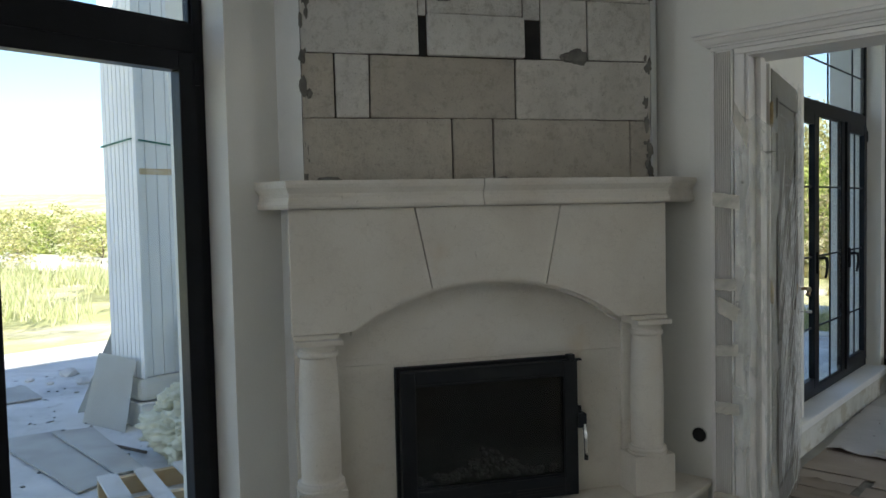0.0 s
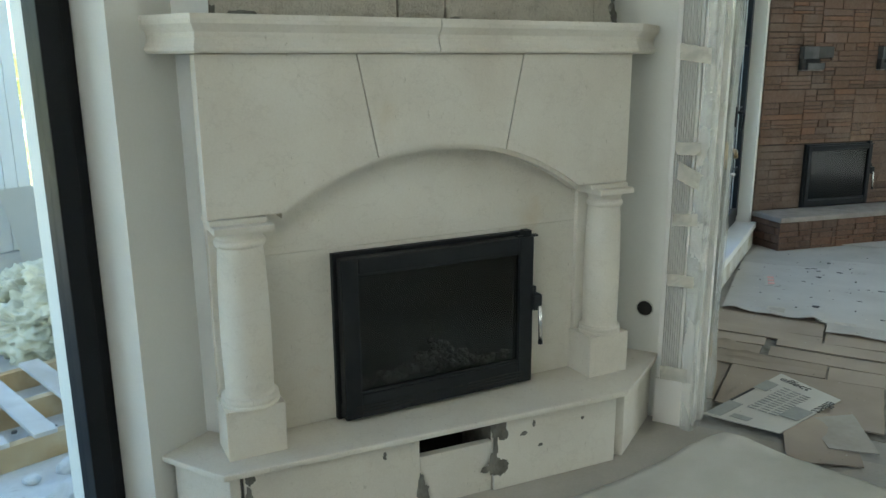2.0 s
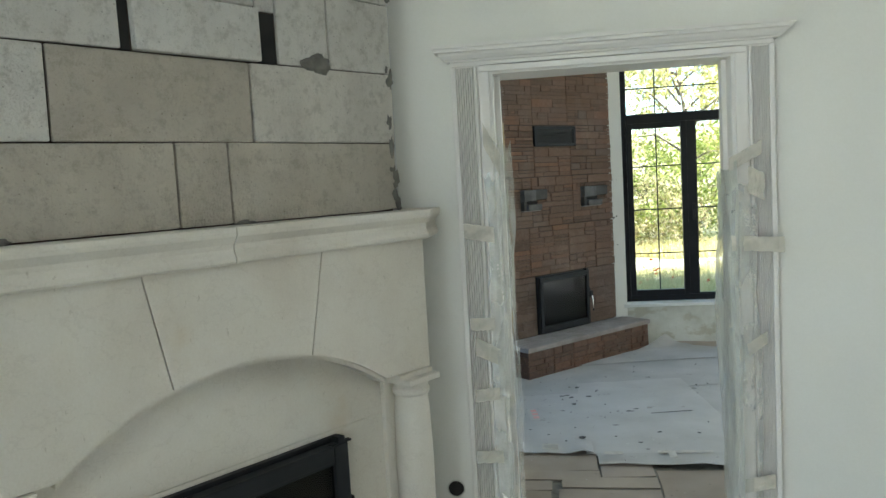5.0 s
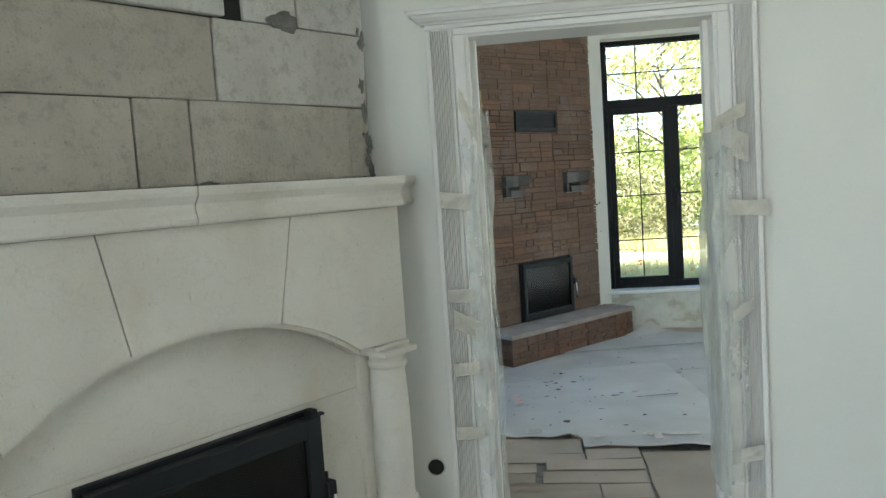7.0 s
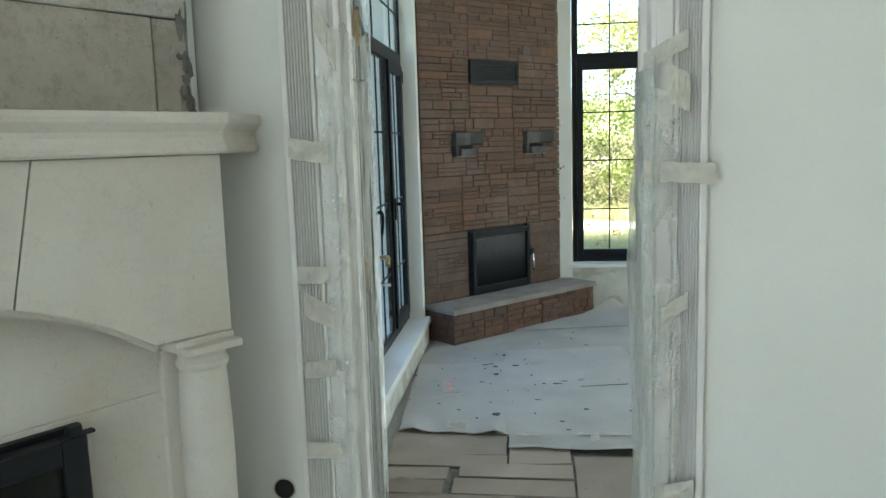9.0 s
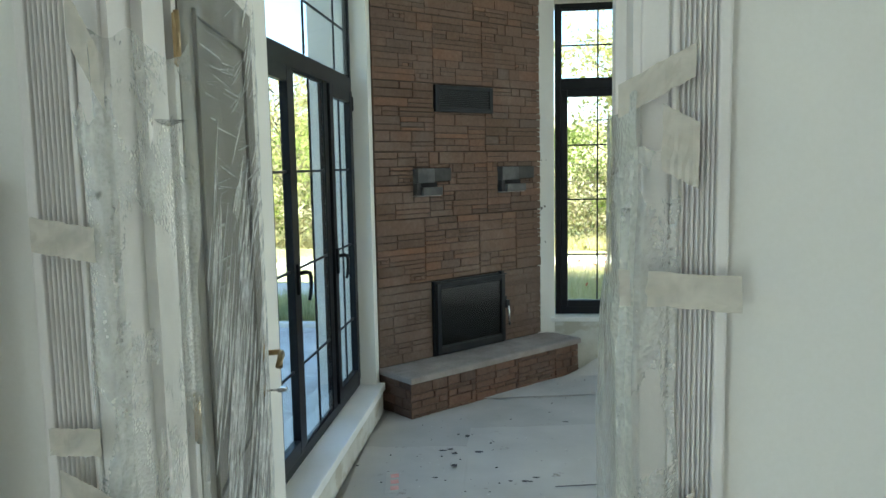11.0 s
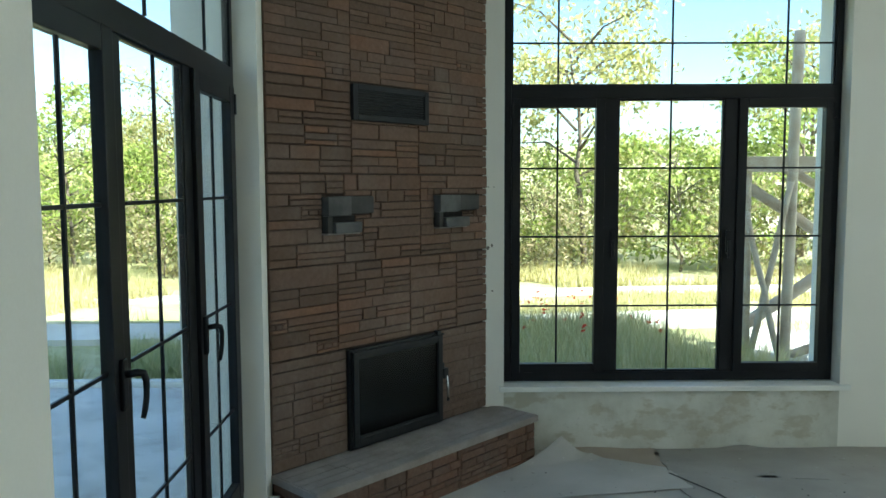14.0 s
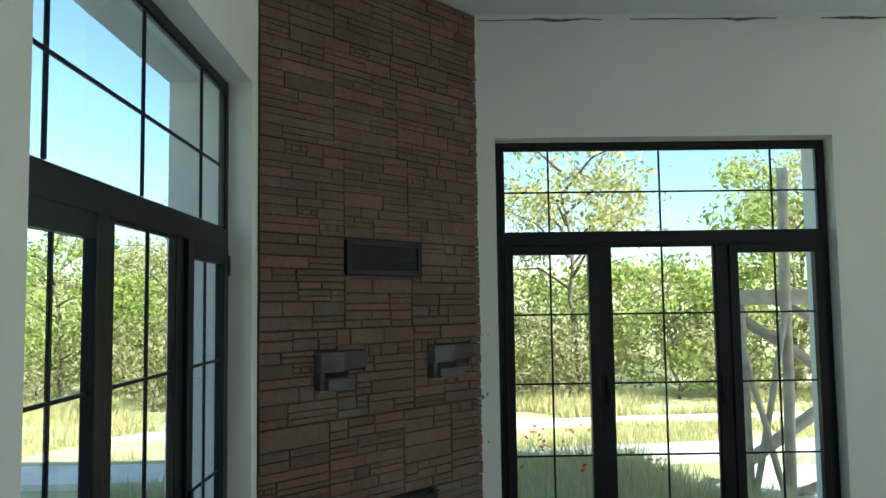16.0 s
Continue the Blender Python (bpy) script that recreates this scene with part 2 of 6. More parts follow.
def glass_mat():
    m = bpy.data.materials.new("window_glass")
    m.use_nodes = True
    n, l = m.node_tree.nodes, m.node_tree.links
    out = n["Material Output"]
    n.remove(n["Principled BSDF"])
    clear, gloss, mixer, fr = n.new("ShaderNodeBsdfTransparent"), n.new("ShaderNodeBsdfGlossy"), n.new("ShaderNodeMixShader"), n.new("ShaderNodeLayerWeight")
    bend, add = n.new("ShaderNodeMath"), n.new("ShaderNodeMath")
    bend.operation, add.operation = "POWER", "MULTIPLY_ADD"
    bend.inputs[1].default_value, add.inputs[1].default_value, add.inputs[2].default_value = 4.5, 0.5, 0.025
    clear.inputs[0].default_value = (0.93, 0.96, 0.95, 1)
    gloss.inputs["Roughness"].default_value = 0.01
    fr.inputs[0].default_value = 0.5
    l.new(fr.outputs["Facing"], bend.inputs[0])
    l.new(bend.outputs[0], add.inputs[0])
    l.new(add.outputs[0], mixer.inputs[0])
    l.new(clear.outputs[0], mixer.inputs[1])
    l.new(gloss.outputs[0], mixer.inputs[2])
    l.new(mixer.outputs[0], out.inputs[0])
    return m


def stove_glass_mat():
    m = bpy.data.materials.new("sooty_stove_glass")
    m.use_nodes = True
    n, l = m.node_tree.nodes, m.node_tree.links
    n.remove(n["Principled BSDF"])
    clear, gloss, mixer = n.new("ShaderNodeBsdfTransparent"), n.new("ShaderNodeBsdfGlossy"), n.new("ShaderNodeMixShader")
    clear.inputs[0].default_value = (0.42, 0.44, 0.44, 1)
    gloss.inputs["Roughness"].default_value = 0.06
    mixer.inputs[0].default_value = 0.05
    for a, k in ((clear, 1), (gloss, 2)):
        l.new(a.outputs[0], mixer.inputs[k])
    l.new(mixer.outputs[0], n["Material Output"].inputs[0])
    return m


def film_mat(name, scale, stretch, low, high, tint, rough, cell, crease, blister, rings=0.0):
    """Clear plastic: see-through where slack, white and glossy where creased or blistered."""
    m = bpy.data.materials.new(name)
    m.use_nodes = True
    n, l = m.node_tree.nodes, m.node_tree.links
    p = n["Principled BSDF"]
    p.inputs["Base Color"].default_value = (*tint, 1)
    p.inputs["Roughness"].default_value = rough
    p.inputs["Specular IOR Level"].default_value = 0.8
    co, mp = n.new("ShaderNodeTexCoord"), n.new("ShaderNodeMapping")
    mp.inputs["Scale"].default_value = stretch
    l.new(co.outputs["Object"], mp.inputs["Vector"])
    t = n.new("ShaderNodeTexNoise")
    t.inputs["Scale"].default_value, t.inputs["Detail"].default_value, t.inputs["Distortion"].default_value = scale, 5, 0.6
    l.new(mp.outputs[0], t.inputs["Vector"])
    r = n.new("ShaderNodeValToRGB")
    r.color_ramp.elements[0].position, r.color_ramp.elements[0].color = 0.38, (low,) * 3 + (1,)
    r.color_ramp.elements[1].position, r.color_ramp.elements[1].color = 0.68, (high,) * 3 + (1,)
    l.new(t.outputs["Fac"], r.inputs[0])
    b1 = n.new("ShaderNodeBump")
    b1.inputs["Strength"].default_value, b1.inputs["Distance"].default_value = crease, 0.012
    l.new(t.outputs["Fac"], b1.inputs["Height"])
    v = n.new("ShaderNodeTexVoronoi")
    v.inputs["Scale"].default_value = cell
    l.new(co.outputs["Object"], v.inputs["Vector"])
    ring, mul = n.new("ShaderNodeMapRange"), n.new("ShaderNodeMath")
    ring.inputs[1].default_value, ring.inputs[2].default_value = 0.15, 0.6
    ring.inputs[3].default_value, ring.inputs[4].default_value = 1.0 - rings, 1.0 + rings
    mul.operation, mul.use_clamp = "MULTIPLY", True
    l.new(v.outputs["Distance"], ring.inputs[0])
    l.new(ring.outputs[0], mul.inputs[0])
    l.new(r.outputs[0], mul.inputs[1])
    l.new(mul.outputs[0], p.inputs["Alpha"])
    b2 = n.new("ShaderNodeBump")
    b2.inputs["Strength"].default_value, b2.inputs["Distance"].default_value = blister, 0.004
    l.new(v.outputs["Distance"], b2.inputs["Height"])
    l.new(b1.outputs[0], b2.inputs["Normal"])
    l.new(b2.outputs[0], p.inputs["Normal"])
    return m


glass = glass_mat()
stove_glass = stove_glass_mat()
bubble = film_mat("bubble_wrap", 7.0, (1, 1, 0.5), 0.2, 0.46, (0.86, 0.88, 0.82), 0.09, 130, 0.6, 1.0, 0.05)
bubble_double = film_mat("folded_bubble_wrap", 7.0, (1, 1, 0.5), 0.58, 0.82, (0.72, 0.73, 0.67), 0.1, 130, 0.35, 0.9, 0.05)
stretch_film = film_mat("stretch_film", 5.0, (1.0, 2.4, 0.5), 0.04, 0.24, (0.8, 0.81, 0.8), 0.08, 14, 0.8, 0.3)
# Nearly opaque white: the glints on the film's folds are put into the colour.
fold_glint = film_mat("fold_glint", 30.0, (1, 1, 1), 0.6, 0.95, (0.93, 0.94, 0.93), 0.12, 40, 0.2, 0.1)
masking = film_mat("masking_tape", 14.0, (1, 1, 1), 0.6, 0.85, (0.7, 0.66, 0.57), 0.6, 60, 0.15, 0.05)
door_board = mottled("taupe_door_panel", (0.17, 0.16, 0.14), (0.2, 0.19, 0.165), 2, 0.4, 90, 0.05)
timber = mottled("weathered_timber", (0.36, 0.29, 0.22), (0.5, 0.44, 0.37), 6, 0.85, 40, 0.4)
pallet_wood = mottled("pallet_pine", (0.44, 0.29, 0.14), (0.56, 0.42, 0.26), 6, 0.85, 40, 0.4)
deck_wood = mottled("grey_weathered_board", (0.46, 0.42, 0.37), (0.62, 0.59, 0.55), 5, 0.9, 35, 0.4)
wool = mottled("mineral_wool", (0.47, 0.445, 0.32), (0.64, 0.61, 0.47), 14, 0.95, 45, 1.0)
bark = mottled("bark", (0.09, 0.07, 0.055), (0.16, 0.13, 0.1), 12, 0.95, 30, 0.6)


def terrace_mat():
    k = Mat("dusty_concrete", 0.93, 0, 0.2).world_space()
    c = k.ramp(k.noise(1.2, 7, 0.65), [(0.3, (0.4, 0.38, 0.35)), (0.5, (0.58, 0.56, 0.53)), (0.7, (0.72, 0.7, 0.67))])
    c = k.mix(k.ramp(k.noise(5, 6, 0.7), [(0.55, (0, 0, 0)), (0.68, (0.6, 0.6, 0.6))]), c, (0.33, 0.3, 0.26))
    c = k.mix(k.ramp(k.noise(30, 3, 0.6), [(0.64, (0, 0, 0)), (0.7, (0.7, 0.7, 0.7))]), c, (0.24, 0.21, 0.18))
    k.color(c).bump(k.noise(20, 6, 0.7), 0.5, 0.02)
    return k.m


concrete = terrace_mat()
marble = mottled("pale_stone_tile", (0.6, 0.58, 0.53), (0.7, 0.68, 0.63), 3, 0.5, 50, 0.1)
plywood = mottled("grey_plywood", (0.33, 0.31, 0.28), (0.44, 0.42, 0.38), 3, 0.85, 40, 0.2)


def leaf_mat(name, stops):
    k = Mat(name, 0.55, 0, 0.3)
    c = k.island(stops)
    k.color(c)
    tr = k.n.new("ShaderNodeBsdfTranslucent")
    k.l.new(c, tr.inputs[0])
    mx = k.n.new("ShaderNodeMixShader")
    mx.inputs[0].default_value = 0.5
    k.l.new(k.p.outputs[0], mx.inputs[1])
    k.l.new(tr.outputs[0], mx.inputs[2])
    k.l.new(mx.outputs[0], k.n["Material Output"].inputs[0])
    return k.m


leaf_green = leaf_mat("acacia_leaf", [(0.0, (0.13, 0.18, 0.04)), (0.45, (0.31, 0.38, 0.085)), (1.0, (0.55, 0.58, 0.19))])
leaf_olive = leaf_mat("flowering_leaf", [(0.0, (0.27, 0.28, 0.09)), (0.5, (0.47, 0.44, 0.17)), (1.0, (0.68, 0.6, 0.33))])
grass_blade = leaf_mat("grass_blade", [(0.0, (0.3, 0.34, 0.14)), (0.5, (0.5, 0.5, 0.26)), (1.0, (0.68, 0.64, 0.42))])
dry_blade = leaf_mat("dry_grass_blade", [(0.0, (0.42, 0.38, 0.16)), (0.5, (0.58, 0.52, 0.26)), (1.0, (0.75, 0.68, 0.42))])
leaf_dark = leaf_mat("undergrowth_leaf", [(0.0, (0.13, 0.15, 0.05)), (0.5, (0.3, 0.28, 0.12)), (1.0, (0.48, 0.38, 0.25))])
poppy_red = leaf_mat("poppy_petal", [(0.0, (0.5, 0.04, 0.02)), (1.0, (0.65, 0.08, 0.04))])


def ground_mat():
    k = Mat("dry_meadow", 0.95, 0, 0.1).world_space()
    c = k.ramp(k.noise(0.22, 6, 0.6), [(0.3, (0.26, 0.28, 0.11)), (0.48, (0.42, 0.4, 0.2)), (0.6, (0.56, 0.51, 0.33)), (0.8, (0.64, 0.6, 0.45))])
    c = k.mix(0.5, c, k.ramp(k.noise(6, 5, 0.7), [(0.3, (0.25, 0.25, 0.25)), (0.7, (0.8, 0.8, 0.8))]), "OVERLAY")
    k.color(c).bump(k.noise(9, 5, 0.7), 0.6, 0.05)
    return k.m


meadow = ground_mat()
track = mottled("pale_track", (0.55, 0.52, 0.45), (0.68, 0.65, 0.58), 1.0, 0.95, 20, 0.4)


# ---- building helpers ----
def thing(name, at, label, category, group="", kind=""):
    ob = new(name)
    ob.matrix_world = Matrix.Translation(at)
    ob.empty_display_size = 0.1
    return tagged(ob, label, category, group, kind)


def part(name, bm, material, parent, label="", smooth=False):
    """One mesh in world coordinates, hung under a thing or under a part."""
    me = bpy.data.meshes.new(name)
    at = Vector((0, 0, 0))
    p = parent
    while p:
        at += p.matrix_basis.translation
        p = p.parent
    bm.transform(Matrix.Translation(-at))
    bmesh.ops.recalc_face_normals(bm, faces=bm.faces)
    for f in bm.faces:
        f.smooth = smooth
    bm.to_mesh(me)
    bm.free()
    me.materials.append(material)
    ob = new(name, me)
    ob.parent = parent
    return tagged(ob, label)


def solid(name, bm, material, label, category="", kind="", group="", smooth=False):
    """One mesh that is a thing of its own."""
    return tagged(part(name, bm, material, None, "", smooth), label, category, group, kind)


def box(x0, x1, y0, y1, z0, z1, bevel=0.0, bm=None):
    own = bm is None
    bm = bm or bmesh.new()
    r = bmesh.ops.create_cube(bm, size=1.0, matrix=Matrix.Translation(((x0 + x1) / 2, (y0 + y1) / 2, (z0 + z1) / 2)) @ Matrix.Diagonal((abs(x1 - x0), abs(y1 - y0), abs(z1 - z0), 1)))
    if bevel and own:
        bmesh.ops.bevel(bm, geom=bm.edges[:], offset=bevel, segments=2, affect="EDGES", profile=0.6)
    return bm


def prism(poly, z0, z1, bevel=0.0):
    """A flat outline in x and y, raised from z0 to z1."""
    bm = bmesh.new()
    lo = [bm.verts.new((x, y, z0)) for x, y in poly]
    hi = [bm.verts.new((x, y, z1)) for x, y in poly]
    bm.faces.new(lo[::-1]), bm.faces.new(hi)
    for i in range(len(poly)):
        j = (i + 1) % len(poly)
        bm.faces.new((lo[i], lo[j], hi[j], hi[i]))
    if bevel:
        bmesh.ops.bevel(bm, geom=bm.edges[:], offset=bevel, segments=2, affect="EDGES", profile=0.6)
    return bm


class Local:
    """A frame along a slanting wall: s along it, n out of it into the room, z up."""

    def __init__(self, x, y, degrees):
        self.c, self.u = Vector((x, y, 0)), Vector((math.cos(radians(degrees)), math.sin(radians(degrees)), 0))
        self.n = Vector((self.u.y, -self.u.x, 0))
        self.degrees = degrees

    def __call__(self, s, n, z):
        return self.c + self.u * s + self.n * n + Vector((0, 0, z))

    def xy(self, s, n):
        return tuple(self(s, n, 0))[:2]

    def turn(self, bm):
        """From local x = s, y = -n."""
        bm.transform(Matrix.Translation(self.c) @ Matrix.Rotation(radians(self.degrees), 4, "Z"))
        return bm

    def box(self, s0, s1, n0, n1, z0, z1, bevel=0.0):
        return self.turn(box(s0, s1, -n1, -n0, z0, z1, bevel))

    def plate(self, outline, n0, n1, bevel=0.0):
        """An outline in s and z, as thick as n0 to n1."""
        bm = bmesh.new()
        a = [bm.verts.new((s, -n1, z)) for s, z in outline]
        b = [bm.verts.new((s, -n0, z)) for s, z in outline]
        bm.faces.new(a), bm.faces.new(b[::-1])
        for i in range(len(a)):
            j = (i + 1) % len(a)
            bm.faces.new((a[i], b[i], b[j], a[j]))
        if bevel:
            bmesh.ops.bevel(bm, geom=[e for e in bm.edges if e.calc_length() > 3 * bevel], offset=bevel, segments=2, affect="EDGES", profile=0.6)
        return self.turn(bm)


def lathe(profile, centre, steps=32):
    bm = bmesh.new()
    rings = []
    for r, z in profile:
        rings.append([bm.verts.new((centre[0] + r * math.cos(2 * math.pi * k / steps), centre[1] + r * math.sin(2 * math.pi * k / steps), z)) for k in range(steps)])
    for a, b in zip(rings, rings[1:]):
        for k in range(steps):
            bm.faces.new((a[k], a[(k + 1) % steps], b[(k + 1) % steps], b[k]))
    bm.faces.new(rings[0][::-1]), bm.faces.new(rings[-1])
    return bm


def sweep(path, profile):
    """A moulding: profile of (out, z) carried along a path of (x, y) with mitred corners; out is to the path's right."""
    bm = bmesh.new()
    pts = [Vector(p) for p in path]
    rings = []
    for i, p in enumerate(pts):
        d0 = (pts[i] - pts[i - 1]).normalized() if i else (pts[1] - pts[0]).normalized()
        d1 = (pts[i + 1] - pts[i]).normalized() if i + 1 < len(pts) else d0
        n0, n1 = Vector((d0.y, -d0.x)), Vector((d1.y, -d1.x))
        m = (n0 + n1).normalized()
        k = 1 / max(m.dot(n0), 0.2)
        rings.append([bm.verts.new((p.x + m.x * o * k, p.y + m.y * o * k, z)) for o, z in profile])
    for a, b in zip(rings, rings[1:]):
        for k in range(len(profile)):
            j = (k + 1) % len(profile)
            bm.faces.new((a[k], a[j], b[j], b[k]))
    bm.faces.new(rings[0]), bm.faces.new(rings[-1][::-1])
    return bm


def tube(points, radius, steps=10, into=None):
    bm = into or bmesh.new()
    rings = []
    pts = [Vector(p) for p in points]
    rad = radius if isinstance(radius, (list, tuple)) else [radius] * len(pts)
    for i, p in enumerate(pts):
        d = (pts[min(i + 1, len(pts) - 1)] - pts[max(i - 1, 0)]).normalized()
        a = d.orthogonal().normalized() if i == 0 else (a - d * a.dot(d)).normalized()
        b = d.cross(a)
        rings.append([bm.verts.new(p + (a * math.cos(2 * math.pi * k / steps) + b * math.sin(2 * math.pi * k / steps)) * rad[i]) for k in range(steps)])
    for r0, r1 in zip(rings, rings[1:]):
        for k in range(steps):
            bm.faces.new((r0[k], r0[(k + 1) % steps], r1[(k + 1) % steps], r1[k]))
    bm.faces.new(rings[0][::-1]), bm.faces.new(rings[-1])
    return bm


def cloth(place, nu, nv, thick=0.0):
    """A grid over place(u, v), u and v from 0 to 1."""
    bm = bmesh.new()
    g = [[bm.verts.new(place(i / nu, j / nv)) for j in range(nv + 1)] for i in range(nu + 1)]
    for i in range(nu):
        for j in range(nv):
            bm.faces.new((g[i][j], g[i + 1][j], g[i + 1][j + 1], g[i][j + 1]))
    if thick:
        bmesh.ops.recalc_face_normals(bm, faces=bm.faces)
        bmesh.ops.solidify(bm, geom=bm.faces[:], thickness=thick)
    return bm


# ---- plan ----
FLOOR, FLOOR2 = -0.04, -0.045      # the floors of the first and the second room
X1, X2 = -2.46, -1.42              # inner faces of the two rooms' window walls
Y1, Y1B = 3.43, 3.60               # the wall with the doorway
Y2 = 8.25                          # inner face of the far wall
CEIL = 3.63
DOOR_L, DOOR_R, DOOR_H = -1.148, -0.248, 2.1
W1 = (-0.35, 1.765, 0.0, 2.86)     # window of the first room: y, y, z, z
WF = (5.08, 7.01, 0.155, 2.84)     # glazed doors of the second room
W2 = (-0.2, 1.925, 0.365, 2.84)    # far window: x, x, z, z


def wall(name, pieces, material, label):
    bm = bmesh.new()
    for x0, x1, y0, y1, z0, z1 in pieces:
        box(x0, x1, y0, y1, z0, z1, bm=bm)
    return solid(name, bm, material, label, "wall", "structure")


OUT1, OUT2, OUTY, EAST, SOUTH = -2.88, -1.80, 8.66, 6.4, -3.8
# The opening at y -3.3 to -0.9 is unseen, added for the fill lamp.
wall("wall_west_first_room", [(OUT1, X1, SOUTH, -3.3, FLOOR - 0.4, CEIL), (OUT1, X1, -0.9, W1[0], FLOOR - 0.4, CEIL), (OUT1, X1, -3.3, -0.9, 2.86, CEIL), (OUT1, X1, -3.3, -0.9, FLOOR - 0.4, 0.0), (OUT1, X1, W1[1], Y1B, FLOOR - 0.4, CEIL), (OUT1, X1, W1[0], W1[1], W1[3], CEIL), (OUT1, X1, W1[0], W1[1], FLOOR - 0.4, W1[2] - 0.03)], wall_paint, "plain cream-painted plaster wall with a tall window opening")
wall("wall_west_second_room", [(OUT2, X2, Y1B, WF[0], -0.4, CEIL), (OUT2, X2, WF[1], OUTY, -0.4, CEIL), (OUT2, X2, WF[0], WF[1], WF[3], CEIL), (OUT2, X2, WF[0], WF[1], -0.4, WF[2])], wall_paint, "white plaster wall with a deep opening for glazed doors")
wall("wall_with_doorway", [(X1, DOOR_L, Y1, Y1B, FLOOR - 0.1, CEIL), (DOOR_R, EAST, Y1, Y1B, FLOOR - 0.1, CEIL), (DOOR_L, DOOR_R, Y1, Y1B, DOOR_H, CEIL)], wall_paint, "smooth off-white painted partition wall with a cased doorway")
# The opening at x 3.6 to 5.8 is unseen, added for the fill lamp.
wall("wall_north", [(X2, W2[0], Y2, OUTY, -0.4, CEIL), (W2[1], 3.6, Y2, OUTY, -0.4, CEIL), (5.8, EAST, Y2, OUTY, -0.4, CEIL), (3.6, 5.8, Y2, OUTY, W2[3], CEIL), (3.6, 5.8, Y2, OUTY, -0.4, W2[2]), (W2[0], W2[1], Y2, OUTY, W2[3], CEIL)], wall_paint, "white plastered wall round a wide dark-framed window")
wall("wall_under_window", [(W2[0], W2[1], Y2, OUTY, -0.4, W2[2])], plaster_raw, "patchy unpainted plaster wall under the window sill")
wall("wall_east", [(EAST, EAST + 0.4, SOUTH, OUTY, -0.4, CEIL)], wall_paint, "plain white plaster wall")
wall("wall_south", [(OUT1, EAST + 0.4, SOUTH - 0.4, SOUTH, -0.4, CEIL)], wall_paint, "plain white plaster wall")
def stepped(grow, z0, z1):
    """A slab over both rooms, stepped back where the second room's window wall stands back."""
    w1, w2, e, n = OUT1 - grow, OUT2 - grow, EAST + 0.4 + grow, OUTY + grow
    return prism([(w1, SOUTH - 0.4 - grow), (e, SOUTH - 0.4 - grow), (e, n), (w2, n), (w2, Y1B + grow), (w1, Y1B + grow)], z0, z1)


solid("ceiling", stepped(0.0, CEIL, CEIL + 0.3), ceiling_paint, "plain white plastered ceiling", "ceiling", "structure")
# Unseen block; its height is set by the shade it must throw outdoors.
solid("roof", stepped(0.12, CEIL + 0.3, CEIL + 2.6), facade_paint, "unseen tall block over the house, raised to shade the terrace", "roof", "structure")
solid("floor_first_room", box(X1, EAST, SOUTH, Y1, FLOOR - 0.1, FLOOR), tile_floor, "cream stone tile floor, dusty", "floor", "structure")
solid("floor_second_room", box(X2, EAST, Y1, Y2, FLOOR2 - 0.1, FLOOR2), screed, "dusty grey screed floor", "floor", "structure")

# plaster edge along the ceiling, broken away in places
rng = random.Random(4)
bm = bmesh.new()
x = -0.29
while x < EAST - 0.1:
    d = rng.uniform(0.012, 0.03)
    n = noise.noise(Vector((x * 2.6, 0.0, 3.0)))
    if n > -0.12:
        mid = CEIL - 0.035 + 0.012 * noise.noise(Vector((x * 7, 1.0, 0.0)))
        h = 0.003 + 0.02 * max(0.0, n) * (0.5 + rng.random())
        box(x, x + d + 0.004, Y2 - 0.004, Y2 + 0.01, mid - h, mid + h * 0.6, bm=bm)
    x += d
solid("plaster_crack", bm, grey_mortar, "ragged grey crack where the wall meets the ceiling", "crack", "structure")


